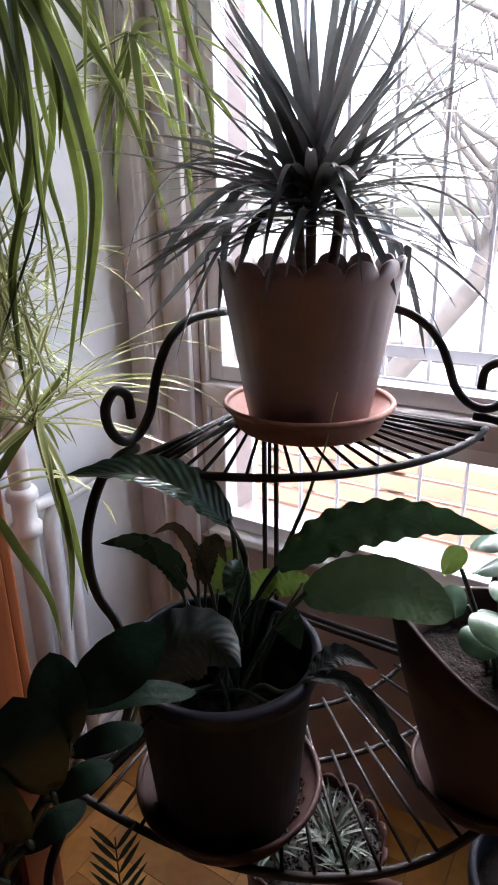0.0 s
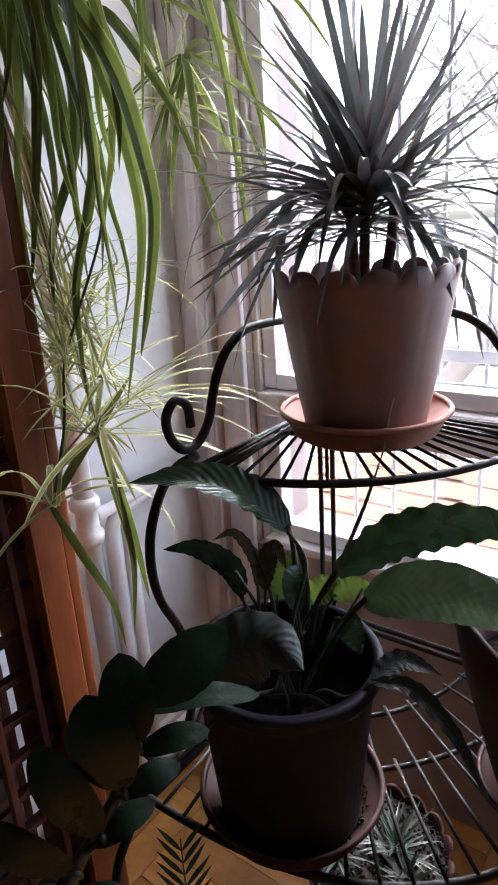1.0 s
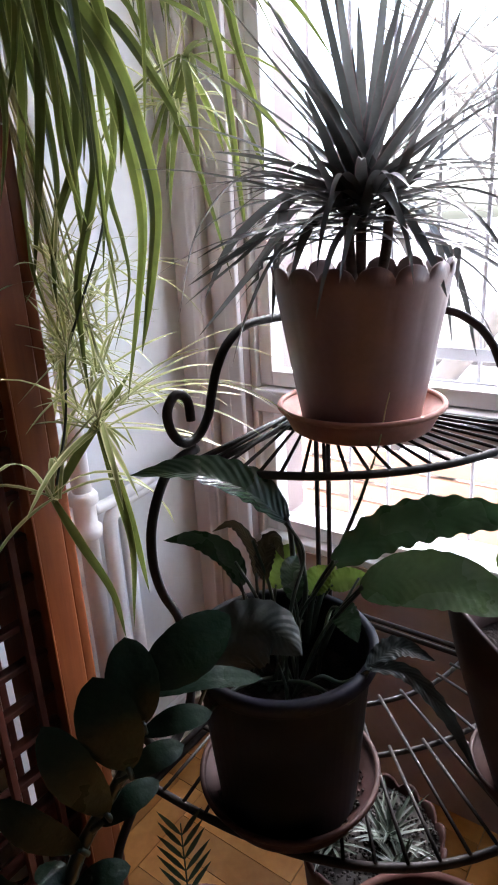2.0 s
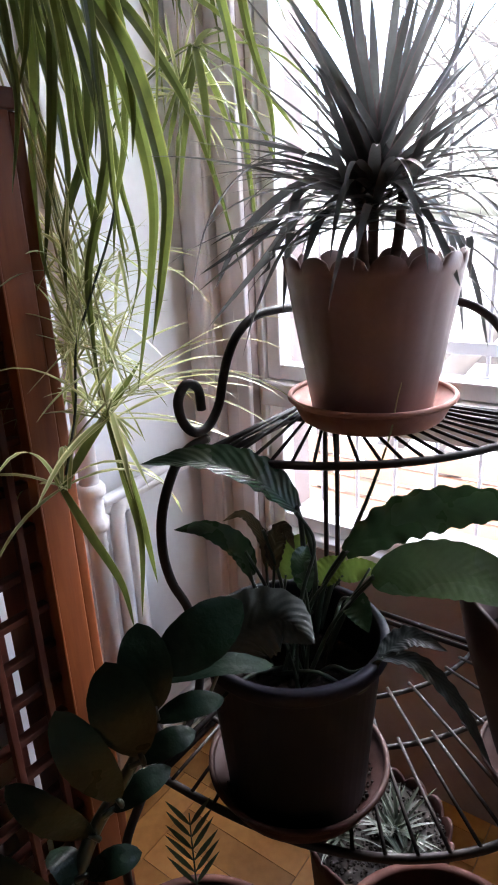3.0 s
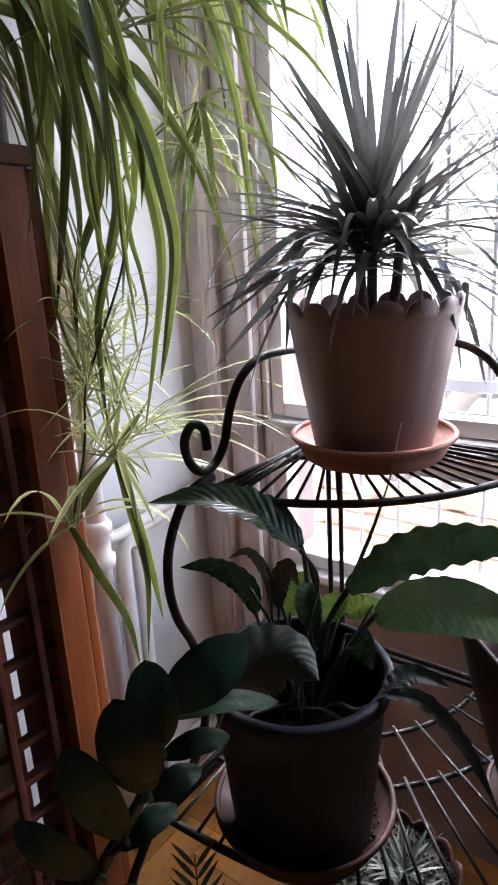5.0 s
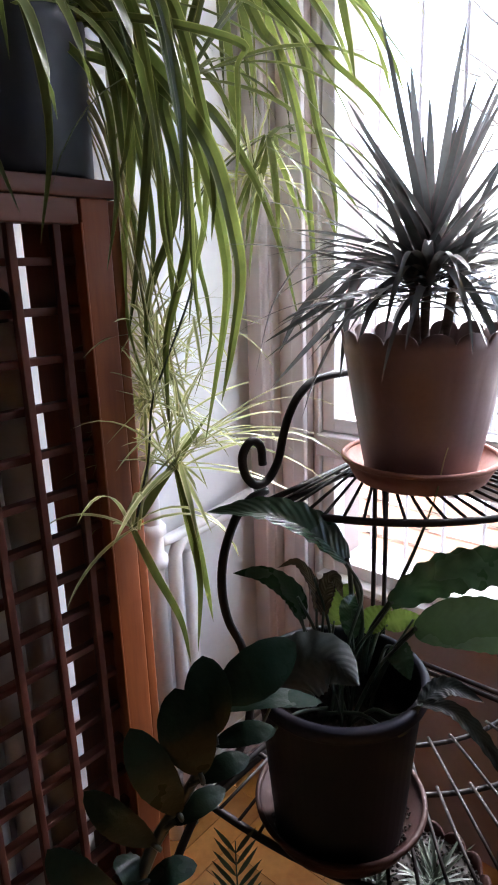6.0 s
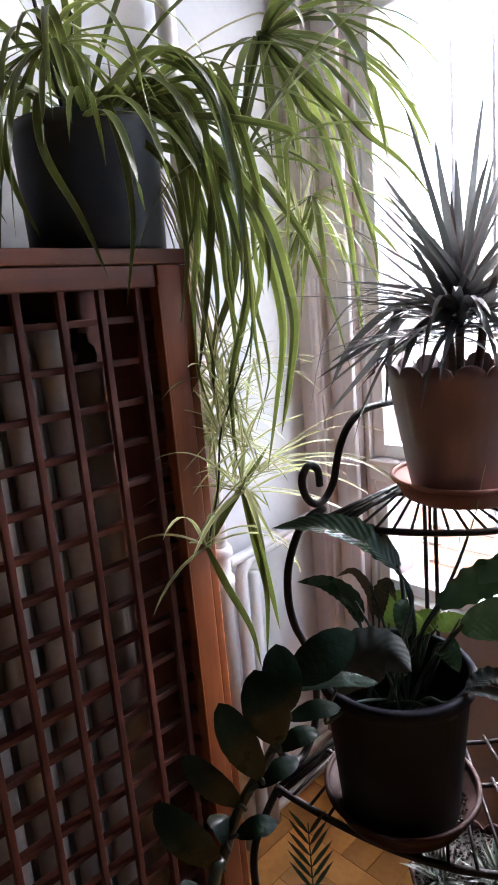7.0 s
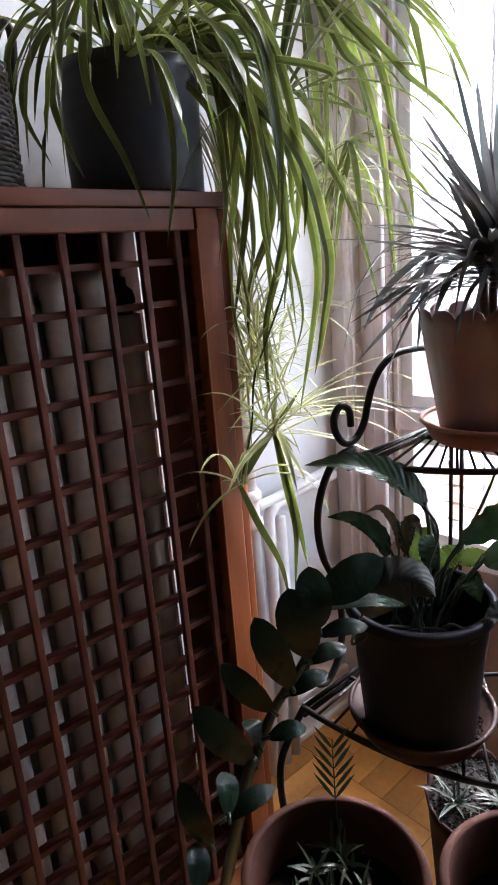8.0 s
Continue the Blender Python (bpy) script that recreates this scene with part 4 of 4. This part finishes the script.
for k in range(11):
    x, y = 0.516 + 0.055 * rs.random(), 0.655 - 0.11 * rs.random()
    low = rs.uniform(0.98, 1.20)
    long_leaf(rs.uniform(0.008, 0.015), (0.5 * x + 0.245, y + 0.010, 1.39), (x, y, 0.62 * 1.36 + 0.38 * low), (x + rs.uniform(-0.004, 0.014), y - 0.005, 0.25 * 1.36 + 0.75 * low),
              (x + rs.uniform(-0.006, 0.012), y + rs.uniform(-0.012, 0.006), low), twist=rs.uniform(-0.9, 0.9), seed=40 + k)
runner = part("runner", tube(spline([Vector(p) - SO for p in ((0.558, 0.583, 1.268), (0.565, 0.584, 1.151), (0.562, 0.584, 1.092), (0.524, 0.599, 1.001), (0.505, 0.607, 0.953), (0.488, 0.602, 0.886), (0.459, 0.597, 0.819))], 6), 0.0016, 6), M_DARKSTEM, spider)
for k, pts in enumerate([((0.404, 0.715, 1.400), (0.322, 0.650, 1.385), (0.305, 0.630, 1.319), (0.335, 0.618, 1.245), (0.358, 0.612, 1.173)),
                         ((0.404, 0.715, 1.400), (0.385, 0.622, 1.385), (0.391, 0.601, 1.316), (0.397, 0.606, 1.237), (0.376, 0.610, 1.143)),
                         ((0.394, 0.722, 1.395), (0.316, 0.704, 1.410), (0.274, 0.707, 1.362), (0.263, 0.716, 1.311), (0.289, 0.715, 1.253)),
                         ((0.394, 0.715, 1.395), (0.319, 0.683, 1.396), (0.285, 0.679, 1.330), (0.290, 0.675, 1.278), (0.309, 0.674, 1.232)),
                         ((0.394, 0.722, 1.395), (0.312, 0.712, 1.425), (0.259, 0.720, 1.380), (0.262, 0.740, 1.307), (0.262, 0.745, 1.270))]):
    part("leaf", blade(spline([Vector(p) - SO for p in pts], 6), 0.011, facing=(-0.6, -0.6, 0.4), fold=0.3, seed=k), M_SPIDER, spider)


def plantlet(at, count, length, seed, az=(0, 6.283), el=(-0.2, 1.1), width=0.007, droop=(2, 9), young=True, runner=None, name="plantlet"):
    at = Vector(at) - SO
    start = Vector(runner) - SO if runner else Vector((0.02, -0.03, 0.02))
    mid = start.lerp(at, 0.4) + Vector((0.02, -0.02, 0.05))
    rn = part(name, tube(spline([start, mid, at + Vector((0, 0, 0.03)), at], 7), 0.0013, 6), M_STRAW, spider)
    rosette(rn, at, count, length, az, el, droop, width, M_SPIDERY if young else M_SPIDER, seed, 9)


for k, pts in enumerate([((0.453, 0.602, 0.808), (0.476, 0.590, 0.738), (0.484, 0.556, 0.680), (0.473, 0.530, 0.632)),
                         ((0.530, 0.600, 0.872), (0.546, 0.596, 0.775), (0.536, 0.571, 0.708), (0.498, 0.543, 0.628)),
                         ((0.530, 0.600, 0.872), (0.550, 0.590, 0.765), (0.542, 0.566, 0.706), (0.529, 0.543, 0.660)),
                         ((0.453, 0.602, 0.800), (0.505, 0.612, 0.838), (0.550, 0.606, 0.880), (0.590, 0.590, 0.930))]):
    part("leaf", blade(spline([Vector(p) - SO for p in pts], 7), 0.0115, facing=(-0.6, -0.6, 0.4), fold=0.3, twist=0.5, seed=k), M_SPIDER, spider)
for k, p in enumerate(((0.567, 0.705, 0.918), (0.599, 0.686, 0.952), (0.585, 0.695, 0.995), (0.580, 0.670, 0.860), (0.550, 0.660, 0.960), (0.560, 0.655, 1.020))):
    plantlet(p, 20, (0.06, 0.15), 230 + k, el=(-0.6, 1.2), width=0.0062)
plantlet((0.527, 0.597, 0.869), 20, (0.10, 0.20), 201, width=0.0075)
plantlet((0.453, 0.600, 0.806), 9, (0.08, 0.19), 202, runner=(0.527, 0.597, 0.869), width=0.008, droop=(8, 14))
plantlet((0.549, 0.639, 0.988), 26, (0.06, 0.13), 203, el=(-0.6, 1.2), width=0.0055)
plantlet((0.520, 0.625, 0.950), 22, (0.05, 0.12), 206, el=(-0.6, 1.2), width=0.0050)
plantlet((0.545, 0.600, 0.930), 20, (0.06, 0.15), 209, el=(-0.4, 1.2), width=0.0050)
plantlet((0.575, 0.610, 0.885), 12, (0.16, 0.28), 207, az=(-1.6, 0.6), el=(0.0, 0.7), width=0.0060, droop=(3, 6))
plantlet((0.535, 0.640, 1.055), 16, (0.06, 0.12), 210, el=(-0.6, 1.2), width=0.0055)
plantlet((0.613, 0.629, 1.048), 10, (0.08, 0.16), 204, el=(-0.4, 0.9), width=0.0055)
plantlet((0.620, 0.621, 1.345), 22, (0.16, 0.30), 205, el=(-0.1, 0.9), width=0.0095, droop=(2, 6), young=False)
plantlet((0.339, 0.645, 1.440), 26, (0.16, 0.34), 208, el=(-0.5, 0.6), width=0.0095, droop=(8, 16), young=False)
# the crown that reaches for the window
plantlet((0.690, 0.640, 1.520), 28, (0.20, 0.40), 211, az=(-2.2, 1.2), el=(-0.5, 0.5), width=0.0155, droop=(3.0, 8.0), young=False)
plantlet((0.800, 0.680, 1.250), 34, (0.08, 0.17), 212, el=(-0.5, 1.2), width=0.0060, runner=(0.690, 0.640, 1.520))
plantlet((0.790, 0.640, 1.300), 16, (0.14, 0.26), 213, el=(-1.1, 0.3), width=0.0110, young=False, runner=(0.690, 0.640, 1.520))
for a, b in (((0.372, 0.680, 1.345), (0.338, 0.700, 1.640)), ((0.412, 0.690, 1.345), (0.392, 0.712, 1.640))):
    part("support_stick", tube([Vector(a) - SO, Vector(b) - SO], 0.0026, 7), M_STICK, spider)
seed_stalk = part("seed_stalk", tube(spline([Vector(p) - SO for p in ((0.385, 0.700, 1.370), (0.372, 0.668, 1.430), (0.380, 0.655, 1.480), (0.360, 0.662, 1.520), (0.376, 0.650, 1.545))], 6), 0.0014, 6), M_STICK, spider)
for p in ((0.380, 0.655, 1.480), (0.362, 0.661, 1.517), (0.374, 0.660, 1.455), (0.376, 0.650, 1.545)):
    part("bud", lathe([(0.0, -0.004), (0.0035, -0.002), (0.004, 0.001), (0.0, 0.005)], 8, centre=Vector(p) - SO), M_STICK, seed_stalk)

# ---- fittings ----
socket = thing("wall_socket", (0.535, WY - 0.001, 1.235), "white plastic wall socket beside the pot", "socket")
part("plate", box(-0.024, 0.024, -0.012, 0.0, -0.028, 0.028, 0.004), M_SASH, socket)
part("knob", lathe([(0.0, 0.0), (0.012, 0.0), (0.012, 0.004), (0.0, 0.005)], 14, centre=(0, -0.016, 0)), M_DARKBAND, socket)

# ---- basket on the cover ----
BX, BY = 0.158, 0.745
basket = thing("wicker_basket", (BX, BY, CT + 0.001), "dark woven wicker basket with a loop handle", "basket")
part("body", lathe([(0.0, 0.0), (0.082, 0.0), (0.090, 0.006), (0.092, 0.135), (0.088, 0.140), (0.084, 0.135), (0.082, 0.02), (0.0, 0.02)], 36), M_WICKER, basket)
for i in range(25):
    z = 0.006 + i * 0.0055
    part("weave", tube([((0.0925 + 0.0016 * math.sin(20 * a + math.pi * i)) * math.cos(a), (0.0925 + 0.0016 * math.sin(20 * a + math.pi * i)) * math.sin(a), z) for a in [2 * math.pi * k / 120 for k in range(121)]], 0.0028, 6, closed=False), M_WICKER, basket)
part("handle", tube(spline([(0.080, 0.020, 0.12), (0.096, 0.018, 0.165), (0.110, 0.014, 0.198), (0.121, 0.012, 0.203), (0.126, 0.018, 0.180), (0.118, 0.022, 0.140), (0.092, 0.02, 0.115)], 7), 0.0055, 8), M_WICKER, basket)

# ---- pots on the floor ----
FPZ = 0.43
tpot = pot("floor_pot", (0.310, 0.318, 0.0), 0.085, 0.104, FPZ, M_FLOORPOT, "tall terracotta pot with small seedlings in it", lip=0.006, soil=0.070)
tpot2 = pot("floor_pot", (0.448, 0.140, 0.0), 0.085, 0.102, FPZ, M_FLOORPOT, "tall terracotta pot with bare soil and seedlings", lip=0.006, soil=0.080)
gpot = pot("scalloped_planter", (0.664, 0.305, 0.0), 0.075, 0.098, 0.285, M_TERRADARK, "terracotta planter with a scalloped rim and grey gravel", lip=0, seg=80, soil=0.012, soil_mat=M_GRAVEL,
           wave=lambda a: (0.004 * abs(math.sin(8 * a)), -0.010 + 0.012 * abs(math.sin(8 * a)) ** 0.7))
spot3 = pot("dark_floor_pot", (0.660, 0.010, 0.0), 0.07, 0.090, 0.40, M_BLACK, "dark floor pot with a pale worn rim", lip=0.004)


def pinnate(parent, base, d, length, pairs, w, L, material, droop=1.0, seed=0, first=0.42):
    """A frond: a thin stalk with paired leaflets."""
    rd = random.Random(seed)
    pts = arch(base, d, length, droop, 12, 0.02, rd)
    fr = part("frond", tube(pts, 0.0014, 6, taper=0.5), M_DARKSTEM, parent)
    for i in range(pairs):
        u = first + (1 - first) * i / max(1, pairs - 1)
        k = min(len(pts) - 2, int(u * (len(pts) - 1)))
        dd = (pts[k + 1] - pts[k]).normalized()
        side = dd.cross(Vector((-0.6, -0.5, 0.6))).normalized()
        for s in (-1, 1):
            v = (dd * 0.9 + side * s * 0.62).normalized()
            l = L * (1.1 - 0.5 * abs(u - 0.6))
            part("leaflet", blade(arch(pts[k], v, l, 1.5, 5, 0.03, rd), w, facing=(-0.6, -0.5, 0.6), kind="lance", fold=0.2, seed=i), material, fr)


palm = thing("palm_seedling", (0.374, 0.366, FPZ - 0.071), "small feathery palm seedling in the terracotta pot", "house plant")
pinnate(palm, (0, 0, 0), (0.06, 0.08, 1), 0.172, 6, 0.0050, 0.042, M_FERN, 0.4, 3, 0.54)
fern = thing("seedlings", (0.310, 0.330, FPZ - 0.071), "low dark green seedlings with narrow pointed leaves", "house plant")
for k, (x, y, n) in enumerate(((-0.030, 0.020, 13), (0.010, 0.034, 11), (0.042, 0.010, 12), (-0.004, -0.004, 12), (-0.046, -0.020, 10), (0.030, -0.034, 11), (-0.014, -0.046, 11), (0.058, 0.038, 9))):
    rosette(fern, (x, y, 0.012 + 0.004 * (k % 3)), n, (0.022, 0.046), (0, 6.283), (0.1, 1.1), (6, 22), 0.0056, M_FERN, 20 + k, 6)
weed = thing("seedling", (0.440, 0.165, FPZ - 0.081), "small seedlings on dark soil in the terracotta pot", "house plant")
rosette(weed, (0, 0, 0), 9, (0.03, 0.06), (0, 6.28), (0.2, 1.0), (2, 8), 0.007, M_FERN, 71, 6)
aloe = thing("haworthia", (0.676, 0.285, 0.272), "grey-green pointed succulent rosette in gravel", "succulent", "succulents in the planter")
rosette(aloe, (0, 0, 0.004), 40, (0.040, 0.085), (0, 6.28), (0.15, 1.2), (2, 9), 0.0052, M_ALOE, 81, 7)
aloe2 = thing("haworthia", (0.622, 0.345, 0.272), "grey-green pointed succulent rosette in gravel", "succulent", "succulents in the planter")
rosette(aloe2, (0, 0, 0.004), 34, (0.03, 0.065), (0, 6.28), (0.15, 1.2), (2, 9), 0.0044, M_ALOE, 82, 7)
aloe3 = thing("haworthia", (0.640, 0.255, 0.272), "grey-green pointed succulent rosette in gravel", "succulent", "succulents in the planter")
rosette(aloe3, (0, 0, 0.004), 30, (0.03, 0.065), (0, 6.28), (0.15, 1.2), (2, 9), 0.0044, M_ALOE, 83, 7)


def stones(name, label, centre, r, count, size, z, seed, inner=0.0):
    bm = bmesh.new()
    rd = random.Random(seed)
    for _ in range(count):
        q, a = r * math.sqrt(rd.uniform(inner, 1)), rd.uniform(0, 6.283)
        m = Matrix.Translation((q * math.cos(a), q * math.sin(a), rd.uniform(0, size))) @ Euler((rd.uniform(0, 3), rd.uniform(0, 3), 0)).to_matrix().to_4x4() @ Matrix.Diagonal((size * rd.uniform(0.6, 1.3), size * rd.uniform(0.6, 1.2), size * rd.uniform(0.4, 0.9), 1))
        bmesh.ops.create_icosphere(bm, subdivisions=1, radius=1.0, matrix=m)
    ob = part(name, bm, M_GRAVEL, smooth=False)
    ob.location = (*centre, z)
    return tagged(ob, label, "gravel", kind="stuff")


stones("gravel", "loose grey gravel filling the scalloped planter", (0.664, 0.305), 0.092, 800, 0.0030, 0.273, 4)
stones("grit", "damp dark grit lying in the saucer", (LX + 0.010, LY + 0.006), 0.076, 260, 0.0022, Z2 + 0.0065, 5, 0.72)

# ---- parquet: basket pattern of oak strips ----
W, N = 0.062, 4
S = W * N
strip = {}
for turn in (0, 1):
    sx, sy = (S, W) if turn else (W, S)
    me = bpy.data.meshes.new("parquet_strip")
    b = box(-sx / 2 + 0.0007, sx / 2 - 0.0007, -sy / 2 + 0.0007, sy / 2 - 0.0007, -0.012, 0.0, 0)
    b.to_mesh(me)
    b.free()
    me.materials.append(M_OAK)
    strip[turn] = me
rest = bmesh.new()
near = 0
for i in range(-8, 6):
    for j in range(-11, 6):
        x0, y0 = i * S + 0.03, j * S - 0.02
        if x0 > WX or y0 > WY or x0 + S < X0 or y0 + S < Y0:
            continue
        turn = (i + j) % 2
        close = x0 + S > -0.2 and y0 + S > -0.2
        for k in range(N):
            cx, cy = (x0 + S / 2, y0 + W * (k + 0.5)) if turn else (x0 + W * (k + 0.5), y0 + S / 2)
            if close and near < 300:
                near += 1
                o = new("parquet_strip", strip[turn])
                o.location, o.parent = (cx, cy, 0), floor
            else:
                sx, sy = (S, W) if turn else (W, S)
                box(cx - sx / 2 + 0.0007, cx + sx / 2 - 0.0007, cy - sy / 2 + 0.0007, cy + sy / 2 - 0.0007, -0.012, 0.0, 0, rest)
part("parquet_rest", rest, M_OAKREST, floor, smooth=False)["kind"] = "stuff"
